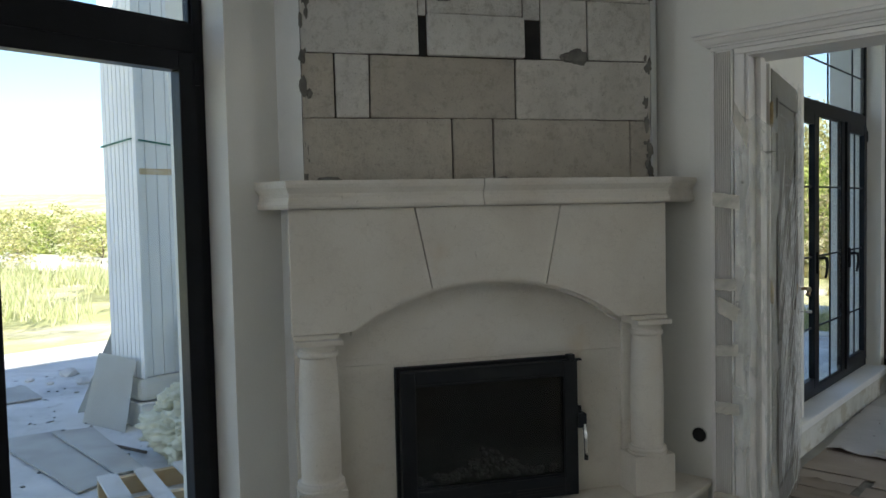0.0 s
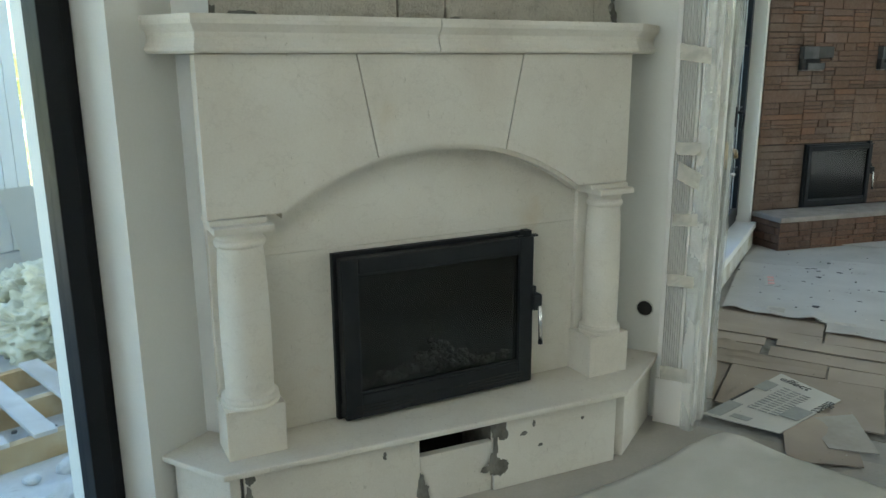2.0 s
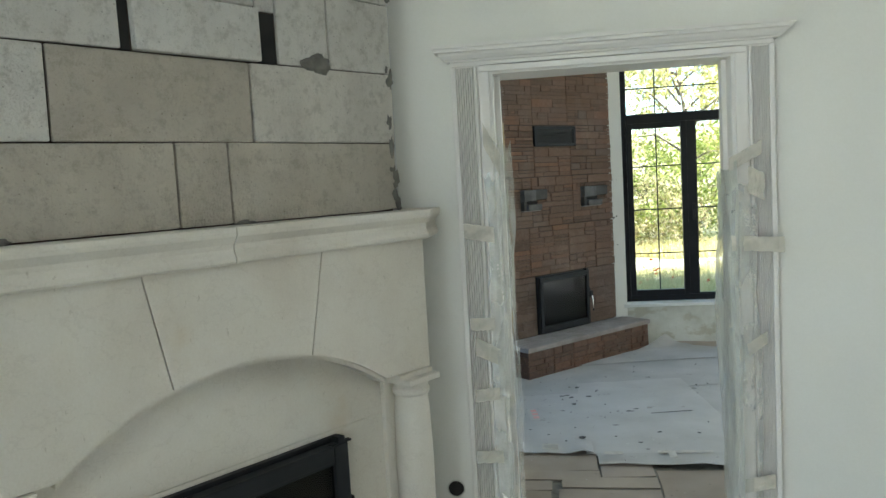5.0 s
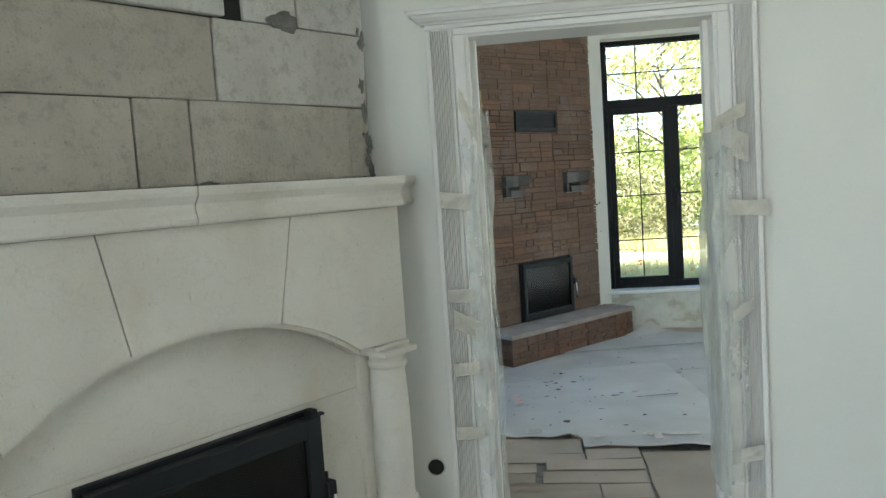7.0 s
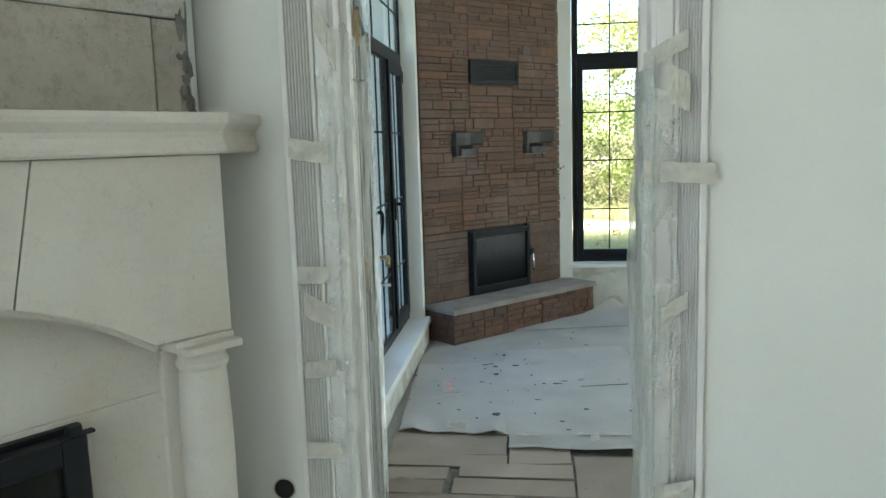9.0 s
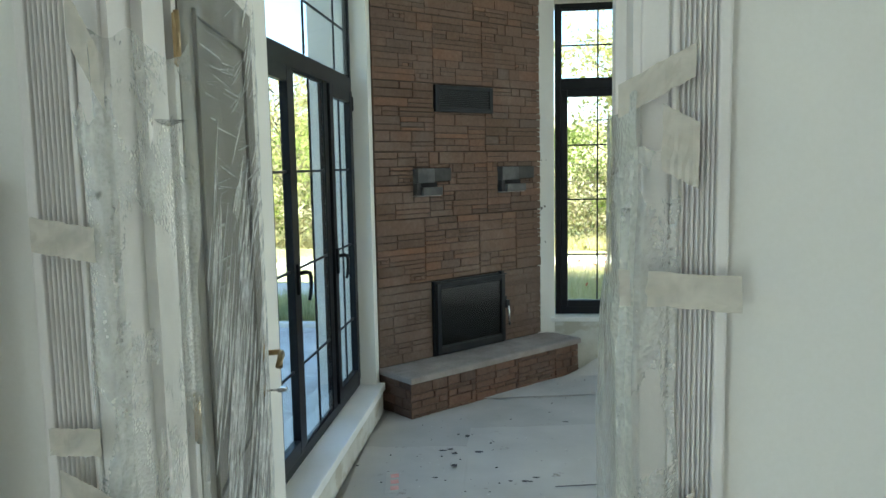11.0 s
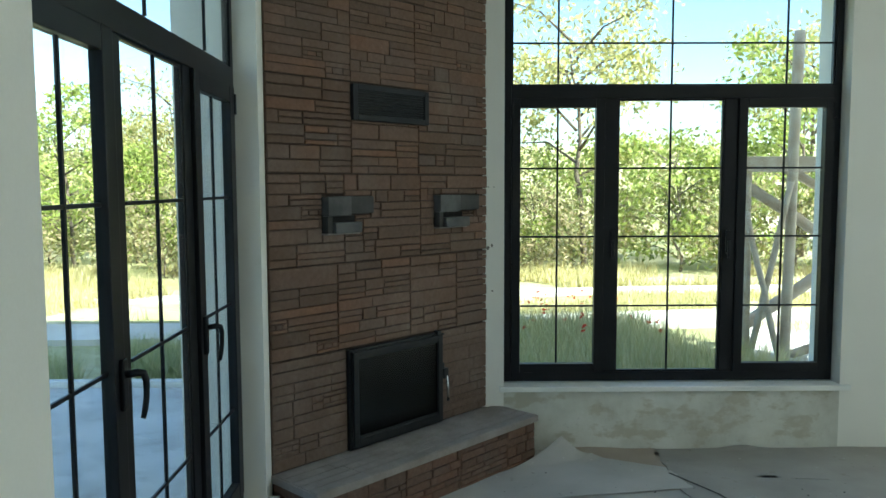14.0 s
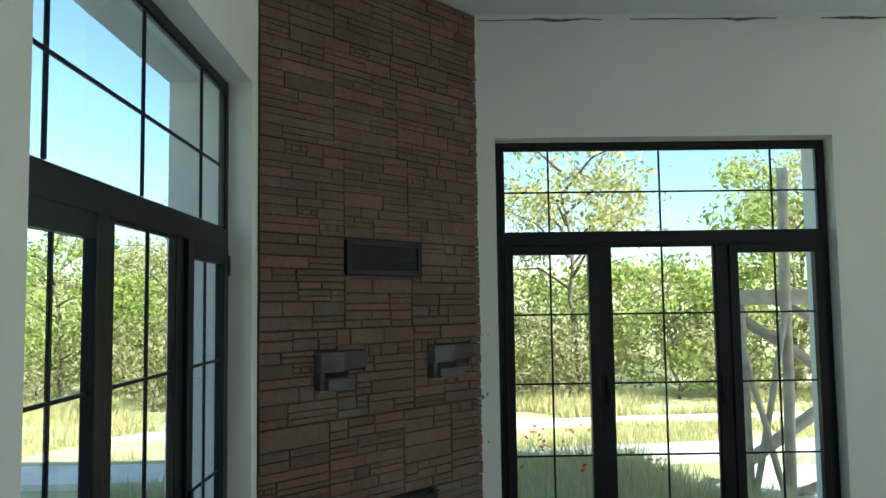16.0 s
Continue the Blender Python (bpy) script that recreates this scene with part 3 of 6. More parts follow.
# ---- windows ----
def window_unit(name, along, face, out, w, transom, mullions, sash_rows, top_row, label, opening, handles=(), muntins=True, stile=0.056, deep=0.05, inset=0.016, tops=()):
    """A dark frame with three lights below a transom. along: 'x' or 'y'; face: where the frame's room side lies; out: +1 or -1, the way outdoors."""
    a0, a1, z0, z1 = w

    def at(a, d, z):
        return (a, face + out * d, z) if along == "x" else (face + out * d, a, z)

    def bar(p0, p1, d0, d1, q0, q1, bev=0.004):
        lo, hi = at(p0, d0, q0), at(p1, d1, q1)
        return box(min(lo[0], hi[0]), max(lo[0], hi[0]), min(lo[1], hi[1]), max(lo[1], hi[1]), q0, q1, bev)

    ob = thing(name, at((a0 + a1) / 2, 0.03, z0), label, "window", kind="structure")
    t0, t1 = transom
    fr = 0.042
    part("frame_side", bar(a0, a0 + fr, 0, deep, z0, z1), anthracite, ob)
    part("frame_side", bar(a1 - fr, a1, 0, deep, z0, z1), anthracite, ob)
    part("frame_head", bar(a0 + fr, a1 - fr, 0.001, deep - 0.001, z1 - fr, z1), anthracite, ob)
    part("frame_foot", bar(a0 + fr, a1 - fr, 0.001, deep - 0.001, z0, z0 + 0.06), anthracite, ob)
    part("transom_bar", bar(a0 + fr, a1 - fr, -0.004, deep - 0.003, t0, t1), anthracite, ob)
    edges = [a0 + fr, *[v for m in mullions for v in (m - 0.042, m + 0.042)], a1 - fr]
    for m in mullions:
        part("mullion", bar(m - 0.042, m + 0.042, 0.002, deep - 0.002, z0 + 0.06, t0), anthracite, ob)
    lights = [(edges[i], edges[i + 1], z0 + 0.06, t0, sash_rows, i // 2 in opening) for i in range(0, len(edges), 2)]
    lights.append((a0 + fr, a1 - fr, t1, z1 - fr, top_row, False))
    for i, (p0, p1, q0, q1, rows, opens) in enumerate(lights):
        upper = i == len(lights) - 1
        b, d0 = (stile, -0.014) if opens else (0.012, 0.008)
        sash = part("sash", bar(p0, p0 + b, d0, deep - 0.01, q0, q1), anthracite, ob)
        part("stile", bar(p1 - b, p1, d0, deep - 0.01, q0, q1), anthracite, sash)
        part("rail", bar(p0 + b, p1 - b, d0 + 0.001, deep - 0.011, q0, q0 + b), anthracite, sash)
        part("rail", bar(p0 + b, p1 - b, d0 + 0.001, deep - 0.011, q1 - b, q1), anthracite, sash)
        pane = part("pane", bar(p0 + b, p1 - b, inset, inset + 0.005, q0 + b, q1 - b, 0), glass, sash, "clear window pane")
        pane.visible_shadow = False
        if muntins:
            thirds = [(mullions[0] + a0) / 2, (mullions[0] + mullions[1]) / 2, (mullions[1] + a1) / 2]
            ups = (tops or thirds) if upper else [(p0 + p1) / 2]
            for m in ups:
                part("muntin", bar(m - 0.006, m + 0.006, inset - 0.003, inset + 0.008, q0 + b, q1 - b, 0.002), anthracite, sash)
            for z in rows:
                part("muntin", bar(p0 + b, p1 - b, inset - 0.002, inset + 0.007, z - 0.006, z + 0.006, 0.002), anthracite, sash)
        if opens:
            part("hinge", bar(p1 - 0.01 if i else p0 - 0.005, p1 + 0.012 if i else p0 + 0.01, d0 - 0.006, 0.0, q1 - 0.12, q1 - 0.03, 0.004), anthracite, sash)
    for a, z, big in handles:
        rose = part("handle", bar(a - 0.016, a + 0.016, -0.028, -0.013, z - 0.075, z + 0.075, 0.006), anthracite, ob, "black lever handle")
        if big:
            pts = [at(a, -0.03, z + 0.03), at(a, -0.06, z + 0.035), at(a + 0.014, -0.07, z + 0.03), at(a + 0.03, -0.072, z + 0.005), at(a + 0.034, -0.07, z - 0.04), at(a + 0.03, -0.066, z - 0.08), at(a + 0.024, -0.062, z - 0.105)]
            part("lever", tube(pts, [0.011, 0.011, 0.011, 0.01, 0.009, 0.009, 0.008]), anthracite, rose, "", True)
        else:
            part("lever", bar(a - 0.009, a + 0.009, -0.044, -0.027, z - 0.1, z + 0.01, 0.004), anthracite, rose)
    return ob


window_unit("window_1", "x", 8.34, 1, (W2[0] + 0.01, W2[1] - 0.01, W2[2] + 0.01, W2[3] - 0.012), (2.165, 2.245), (0.478, 1.231), (1.734, 1.303, 0.86), (2.508,), "wide dark anthracite window with thin glazing bars, closed", (0, 2), ((0.49, 1.27, False), (1.22, 1.27, False)))
window_unit("window_2", "y", -1.525, -1, (WF[0] + 0.004, WF[1] - 0.008, WF[2] + 0.005, WF[3] - 0.01), (2.066, 2.152), (5.726, 6.354), (1.58, 1.11, 0.63), (2.432,), "tall dark anthracite glazed doors with thin glazing bars, closed", (0, 2), ((5.655, 1.07, True), (6.43, 1.06, True)), stile=0.072, deep=0.036, inset=0.006, tops=(5.36, 5.985, 6.61))
window_unit("window_3", "y", -2.6, -1, (W1[0] + 0.005, W1[1] - 0.003, W1[2] - 0.025, W1[3] - 0.01), (2.085, 2.195), (0.35, 0.9), (), (), "tall plain dark anthracite patio window, closed", (0, 2), (), False, stile=0.07, deep=0.06)
solid("window_sill", box(W2[0] - 0.03, W2[1] + 0.06, Y2 - 0.03, 8.345, W2[2] - 0.03, W2[2] + 0.003, 0.006), reveal_paint, "narrow white stone window sill with dust", "window sill", "structure")
solid("window_sill_low", box(-1.53, X2 + 0.05, WF[0] - 0.3, WF[1] + 0.06, 0.11, WF[2] + 0.003, 0.006), reveal_paint, "low white stone sill under the glazed doors", "window sill", "structure")
solid("curb_under_doors", box(X2, X2 + 0.035, WF[0] - 0.3, WF[1] + 0.05, FLOOR2, 0.11, 0.003), plaster_raw, "low raw plaster curb under the glazed doors", "curb", "structure")


# ---- doorway casing ----
def casing(x_in, x_out):
    """A reeded pilaster beside the doorway: a plain inner strip, a bead, seven reeds and an outer edge."""
    s = 1 if x_out > x_in else -1
    face = Y1 - 0.024

    def strip(name, a, b, out, z0, z1, bevel):
        p, q = x_in + s * a, x_in + s * b
        part(name, box(min(p, q), max(p, q), face - out, face, z0, z1, bevel), trim_paint, ob)

    ob = thing("door_casing", ((x_in + x_out) / 2, Y1, FLOOR), "cream fluted door casing, painted wood", "door casing", "doorway casings", "structure")
    w = abs(x_out - x_in)
    part("board", box(min(x_in, x_out), max(x_in, x_out), face, Y1, FLOOR, DOOR_H + 0.024, 0.002), trim_paint, ob)
    strip("plinth_block", -0.003, w + 0.003, 0.022, FLOOR, FLOOR + 0.2, 0.003)
    strip("inner_edge", 0.0, 0.043, 0.008, FLOOR + 0.2, DOOR_H + 0.02, 0.003)
    strip("bead", 0.046, 0.057, 0.014, FLOOR + 0.2, DOOR_H + 0.02, 0.005)
    strip("outer_edge", w - 0.02, w, 0.018, FLOOR + 0.2, DOOR_H + 0.02, 0.004)
    step = (w - 0.02 - 0.061) / 7
    for k in range(7):
        c = x_in + s * (0.061 + step * (k + 0.5))
        ring = [(c + step * 0.42 * math.cos(a), face - 0.012 * math.sin(a)) for a in [math.pi * q / 6 for q in range(7)]]
        part("reed", prism(ring, FLOOR + 0.2, DOOR_H + 0.015), trim_paint, ob)
    return ob


casing(DOOR_L, DOOR_L - 0.145)
casing(DOOR_R, DOOR_R + 0.136)
head = thing("door_cornice", ((DOOR_L + DOOR_R) / 2, Y1, DOOR_H), "moulded cream cornice over the doorway", "cornice", kind="structure")
hl, hr = DOOR_L - 0.145, DOOR_R + 0.136
part("frieze", box(hl, hr, Y1 - 0.03, Y1, DOOR_H + 0.024, DOOR_H + 0.04, 0.003), trim_paint, head)
part("head_edge", box(DOOR_L - 0.04, DOOR_R + 0.04, Y1 - 0.04, Y1 - 0.0245, DOOR_H - 0.004, DOOR_H + 0.02, 0.004), trim_paint, head)
HM = [(0.0, 0.04), (0.012, 0.04), (0.014, 0.046), (0.024, 0.05), (0.036, 0.062), (0.04, 0.07), (0.052, 0.073), (0.054, 0.084), (0.06, 0.087), (0.06, 0.1), (0.0, 0.1)]
part("moulding", sweep([(hl - 0.004, Y1), (hl - 0.004, Y1 - 0.026), (hr + 0.004, Y1 - 0.026), (hr + 0.004, Y1)], [(o, DOOR_H + z) for o, z in HM]), trim_paint, head)
jamb = thing("door_jamb", ((DOOR_L + DOOR_R) / 2, (Y1 + Y1B) / 2, FLOOR), "painted cream door jamb lining", "door jamb", kind="structure")
part("lining", box(DOOR_L, DOOR_L + 0.012, Y1 - 0.02, Y1B + 0.02, FLOOR, DOOR_H), trim_paint, jamb)
part("lining", box(DOOR_R - 0.012, DOOR_R, Y1 - 0.02, Y1B + 0.02, FLOOR, DOOR_H), trim_paint, jamb)
part("lining", box(DOOR_L + 0.012, DOOR_R - 0.012, Y1 - 0.02, Y1B + 0.02, DOOR_H - 0.012, DOOR_H), trim_paint, jamb)
part("stop", box(DOOR_L + 0.012, DOOR_L + 0.034, Y1 + 0.06, Y1 + 0.11, FLOOR, DOOR_H - 0.012), trim_paint, jamb)
part("stop", box(DOOR_R - 0.03, DOOR_R - 0.012, Y1 + 0.06, Y1 + 0.11, FLOOR, DOOR_H - 0.012), trim_paint, jamb)

# baseboards of the first room
bb = [(0.0, FLOOR), (0.014, FLOOR), (0.014, FLOOR + 0.09), (0.01, FLOOR + 0.1), (0.008, FLOOR + 0.115), (0.0, FLOOR + 0.12)]
solid("baseboard", sweep([(-1.29, Y1), (-1.287, Y1)], bb), trim_paint, "cream moulded baseboard", "baseboard", "structure")
solid("baseboard", sweep([(-2.59, W1[1]), (X1, W1[1]), (X1, 1.796)], bb), trim_paint, "cream moulded baseboard turning into the window reveal", "baseboard", "structure")
solid("baseboard", sweep([(DOOR_R + 0.17, Y1), (EAST, Y1)], bb), trim_paint, "cream moulded baseboard", "baseboard", "structure")

# ---- first fireplace ----
F1 = Local(-1.984 - 0.055 * 0.552, 2.709 - 0.055 * 0.834, 56.5)
fire = thing("fireplace_surround", F1(0, 0.2, FLOOR), "cream limestone fireplace surround with an arched hood and columns", "fireplace")
LW, RW = X1 + 0.003, Y1 - 0.003
HEARTH = [(LW, 1.80), (-2.19, 1.80), (-1.30, 2.985), (-1.295, 3.335), (-1.3, RW), (-1.52, RW), (LW, 2.0)]
part("hearth_slab", prism(HEARTH, 0.234, 0.255, 0.005), limestone, fire)
front = Local(*HEARTH[1], math.degrees(math.atan2(HEARTH[2][1] - HEARTH[1][1], HEARTH[2][0] - HEARTH[1][0])))
flen = math.hypot(HEARTH[2][0] - HEARTH[1][0], HEARTH[2][1] - HEARTH[1][1])
gap0, gap1 = 0.645, 0.93
part("hearth_panel", front.box(0.062, gap0, -0.06, -0.03, FLOOR, 0.234, 0.003), limestone, fire)
part("hearth_panel", front.box(gap1, flen - 0.03, -0.06, -0.03, FLOOR, 0.234, 0.003), limestone, fire)
part("hearth_panel", front.box(gap0 + 0.004, gap1 - 0.004, -0.07, -0.04, FLOOR, 0.15, 0.003), limestone, fire)
# Niche back near-black: the recess's shade is put into its colour.
part("niche", front.box(gap0 - 0.01, gap1 + 0.01, -0.33, -0.3, FLOOR, 0.234), void_dark, fire)
part("niche_side", front.box(gap0 - 0.012, gap0 - 0.002, -0.3, -0.061, FLOOR, 0.233), grey_mortar, fire)
part("niche_side", front.box(gap1 + 0.002, gap1 + 0.012, -0.3, -0.061, FLOOR, 0.233), grey_mortar, fire)
part("side_panel", prism([(LW + 0.02, 1.83), (-2.20, 1.83), (-2.185, 1.86), (LW + 0.02, 1.86)], FLOOR, 0.234, 0.003), limestone, fire)
part("side_panel", prism([(-1.325, 3.03), (-1.325, RW), (-1.355, RW), (-1.355, 3.02)], FLOOR, 0.234, 0.003), limestone, fire)
part("open_joint", front.box(0.028, 0.06, -0.075, -0.045, FLOOR, 0.233), grey_mortar, fire)


def arch(s):
    R, top = 0.945, 1.195
    return top - R + math.sqrt(R * R - s * s)


def arc_pts(s0, s1, n=14):
    return [(s0 + (s1 - s0) * k / n, arch(s0 + (s1 - s0) * k / n)) for k in range(n + 1)]


HB, HT, NF = 1.012, 1.485, 0.212
part("hood_stone", F1.plate([(-0.785, HB), *arc_pts(-0.555, -0.242), (-0.306, HT), (-0.785, HT)], NF - 0.075, NF, 0.0016), limestone, fire)
part("keystone", F1.plate([*arc_pts(-0.238, 0.236), (0.302, HT), (-0.302, HT)], NF - 0.075, NF, 0.0016), limestone, fire)
part("hood_stone", F1.plate([*arc_pts(0.24, 0.555), (0.78, HB), (0.78, HT), (0.306, HT)], NF - 0.075, NF, 0.0016), limestone, fire)
part("arch_rim", F1.plate([*arc_pts(-0.56, 0.56, 28), *[(x, z - 0.016) for x, z in arc_pts(0.56, -0.56, 28)]], NF - 0.073, NF - 0.016, 0.002), limestone, fire)
part("back_panel", F1.plate([(-0.74, 0.255), (0.78, 0.255), (0.78, 0.8625), (-0.74, 0.8625)], 0.07, 0.112, 0.003), limestone, fire)
part("back_panel", F1.plate([(-0.74, 0.863), (0.78, 0.863), (0.78, 1.48), (-0.74, 1.48)], 0.07, 0.112, 0.003), limestone, fire)
part("hood_core", F1.box(-0.75, 0.75, -0.01, 0.069, 0.26, 1.484), grey_mortar, fire)
ml, mr = F1.xy(-0.765, 0.2), F1.xy(0.772, 0.2)
mpath = [(LW, ml[1] + 0.01), ml, mr, (mr[0] + 0.0, RW)]
prof = [(-0.2, 1.487), (0.034, 1.487), (0.04, 1.494), (0.041, 1.504), (0.034, 1.517), (0.03, 1.53), (0.032, 1.544), (0.042, 1.556), (0.05, 1.566), (0.052, 1.578), (0.051, 1.592), (-0.2, 1.592)]
part("mantel_shelf", sweep([mpath[0], mpath[1], F1.xy(-0.032, 0.2)], prof), limestone, fire)
part("mantel_shelf", sweep([F1.xy(-0.028, 0.2), mpath[2], mpath[3]], prof), limestone, fire)
part("mantel_bed", prism([(LW, 1.93), ml, mr, (mr[0] - 0.01, RW), (-1.53, RW), (LW, 1.99)], 1.49, 1.588), limestone, fire)
for s, w in ((-0.69, 0.186), (0.7, 0.186)):
    col = part("plinth", F1.box(s - w / 2, s + w / 2, 0.11, 0.252, 0.255, 0.42, 0.003), limestone, fire)
    c = F1(s, 0.185, 0)
    q = 1.08 if s < 0 else 0.97
    rings = [(0.084, 0.42), (0.0845, 0.421), (0.0845, 0.43), (0.084, 0.431), (0.0795, 0.4315), (0.0795, 0.4325), (0.082, 0.435), (0.083, 0.441), (0.082, 0.447), (0.0785, 0.45), (0.072, 0.451), (0.0715, 0.452), (0.0715, 0.457), (0.0695, 0.46), (0.0695, 0.462), (0.0705, 0.56), (0.0715, 0.65), (0.07, 0.76), (0.067, 0.86), (0.063, 0.924), (0.063, 0.926), (0.069, 0.928), (0.071, 0.934), (0.071, 0.943), (0.069, 0.948), (0.0635, 0.95), (0.0635, 0.952), (0.065, 0.965), (0.074, 0.974), (0.074, 0.975)]
    part("column", lathe([(r * q, z) for r, z in rings], c, 40), limestone, fire, "", True)
    part("abacus", F1.box(s - 0.093, s + 0.078, 0.1, 0.226, 0.995, 1.0115, 0.003), limestone, fire)
    part("pilaster", F1.box(s - 0.085, s + 0.085, 0.09, 0.13, 0.42, 0.975, 0.003), limestone, fire)
    part("capital", F1.box(s - 0.082 * q, s + 0.082 * q, 0.1, 0.185 + 0.078 * q, 0.975, 0.995, 0.003), limestone, fire)

# chimney breast of bare blocks above the mantel
breast = thing("chimney_breast", F1(0, 0.05, 1.59), "bare aerated concrete block chimney breast above the mantel", "chimney breast", kind="structure")
CZ = CEIL - 0.002
part("core", prism([F1.xy(-0.7, 0.085), F1.xy(0.765, 0.085), F1.xy(0.81, -0.06), F1.xy(-0.745, -0.06)], 1.59, CZ), mortar_dark, breast)
s_l, s_r = -0.715, 0.782
rows = [
    (1.597, 1.839, [s_l, -0.117, 0.057, 0.678, s_r]),
    (1.842, 2.088, [s_l, -0.585, -0.449, 0.158, s_r]),
    (2.092, 2.34, [s_l, -0.245, -0.215, 0.2, 0.272, 0.486, s_r]),
    (2.343, 2.59, [s_l, -0.08, 0.5, s_r]),
    (2.593, 2.84, [s_l, -0.35, 0.24, s_r]),
    (2.843, 3.09, [s_l, -0.1, 0.5, s_r]),
    (3.093, 3.34, [s_l, -0.4, 0.2, s_r]),
    (3.343, 3.6, [s_l, -0.1, 0.5, s_r]),
]
for r, (z0, z1, cuts) in enumerate(rows):
    for k, (p, q) in enumerate(zip(cuts, cuts[1:])):
        if r == 2 and k in (1, 3):
            part("joint_void", F1.box(p, q, 0.086, 0.09, z0, z0 + 0.155), void_dark, breast)
            part("lintel_piece", F1.box(p, q, 0.086, 0.098, z0 + 0.16, z1, 0.004), aerated, breast)
            continue
        dn = rng.uniform(-0.005, 0.006)
        b = F1.box(p + 0.003, q - 0.003, 0.086, 0.104 + dn + (0.014 if (r, k) == (2, 2) else 0), z0, z1 - (0.085 if (r, k) == (2, 2) else 0), 0.005)
        for v in b.verts:
            v.co += noise.noise_vector(v.co * 9) * 0.004
        part("block", b, aerated_tan if (r, k) in ((0, 0), (0, 1), (0, 2), (0, 3), (1, 0), (1, 2), (4, 1)) else aerated_pale if (r, k) == (1, 3) else aerated, breast)
        if (r, k) == (2, 2):
            part("lintel_piece", F1.box(p + 0.006, q - 0.006, 0.086, 0.1, z1 - 0.078, z1, 0.005), aerated, breast)
for sgn, edge, corner in ((-1, s_l, -0.80), (1, s_r, 0.865)):
    for e0, e1 in ((1.592, CZ), (0.256, 1.486)):
        part("plaster_edge", F1.turn(prism([(edge, -0.102), (corner, -0.0), (corner + sgn * 0.02, 0.03), (edge, -0.05)] if sgn > 0 else [(edge, -0.102), (edge, -0.05), (corner - 0.02, 0.03), (corner, 0.0)], e0, e1)), reveal_paint, breast)
for k in range(30):
    z = rng.uniform(1.6, 2.45)
    sgn = rng.choice((-1, 1))
    e = s_l if sgn < 0 else s_r
    c = F1(e - sgn * rng.uniform(0.0, 0.03), 0.104, z)
    bm = bmesh.new()
    bmesh.ops.create_icosphere(bm, subdivisions=2, radius=1.0)
    sx, sz = rng.uniform(0.004, 0.017), rng.uniform(0.008, 0.04)
    for v in bm.verts:
        q = v.co * (1 + 0.9 * noise.noise(v.co * 2.3 + Vector((k, 0, 0))))
        v.co = c + F1.u * q.x * sx + F1.n * q.y * 0.004 + Vector((0, 0, q.z * sz))
    part("mortar_dab", bm, grey_mortar, breast)
for s, z, sx, sz in ((0.44, 2.105, 0.045, 0.032), (0.39, 2.1, 0.03, 0.02), (-0.14, 2.33, 0.05, 0.02), (-0.62, 1.6, 0.05, 0.012), (0.1, 1.595, 0.04, 0.012)):
    bm = bmesh.new()
    bmesh.ops.create_icosphere(bm, subdivisions=3, radius=1.0)
    for v in bm.verts:
        q = v.co * (1 + 0.45 * noise.noise(v.co * 1.9 + Vector((s * 9, z, 0))))
        v.co = F1(s + q.x * sx, 0.106 + q.y * 0.008, z + q.z * sz)
    part("mortar_dab", bm, grey_mortar, breast)
SMEARS = ((0.945, 0.2, 0.03, 0.035), (0.965, 0.175, 0.018, 0.025), (0.935, 0.14, 0.008, 0.05), (0.93, 0.06, 0.02, 0.04), (0.955, 0.045, 0.028, 0.03), (0.9, 0.05, 0.02, 0.012), (0.648, 0.045, 0.012, 0.045), (0.655, 0.02, 0.02, 0.03), (0.075, 0.13, 0.012, 0.05), (0.085, 0.07, 0.02, 0.045), (0.08, 0.21, 0.014, 0.02), (0.52, 0.19, 0.006, 0.014), (1.05, 0.16, 0.012, 0.008), (1.09, 0.19, 0.006, 0.012), (1.12, 0.1, 0.008, 0.006), (1.3, 0.17, 0.006, 0.006))
for k, (s, z, a, b) in enumerate(SMEARS):
    bm = bmesh.new()
    bmesh.ops.create_icosphere(bm, subdivisions=3, radius=1.0)
    for v in bm.verts:
        w = v.co * (1 + 0.7 * noise.noise(v.co * 2.2 + Vector((k, 3, 0))) + 0.3 * noise.noise(v.co * 6 + Vector((k, 1, 0))))
        v.co = front(s + w.x * a, -0.03 + w.y * 0.004, max(z + w.z * b, FLOOR))
    part("mortar_smear", bm, grey_mortar, fire)


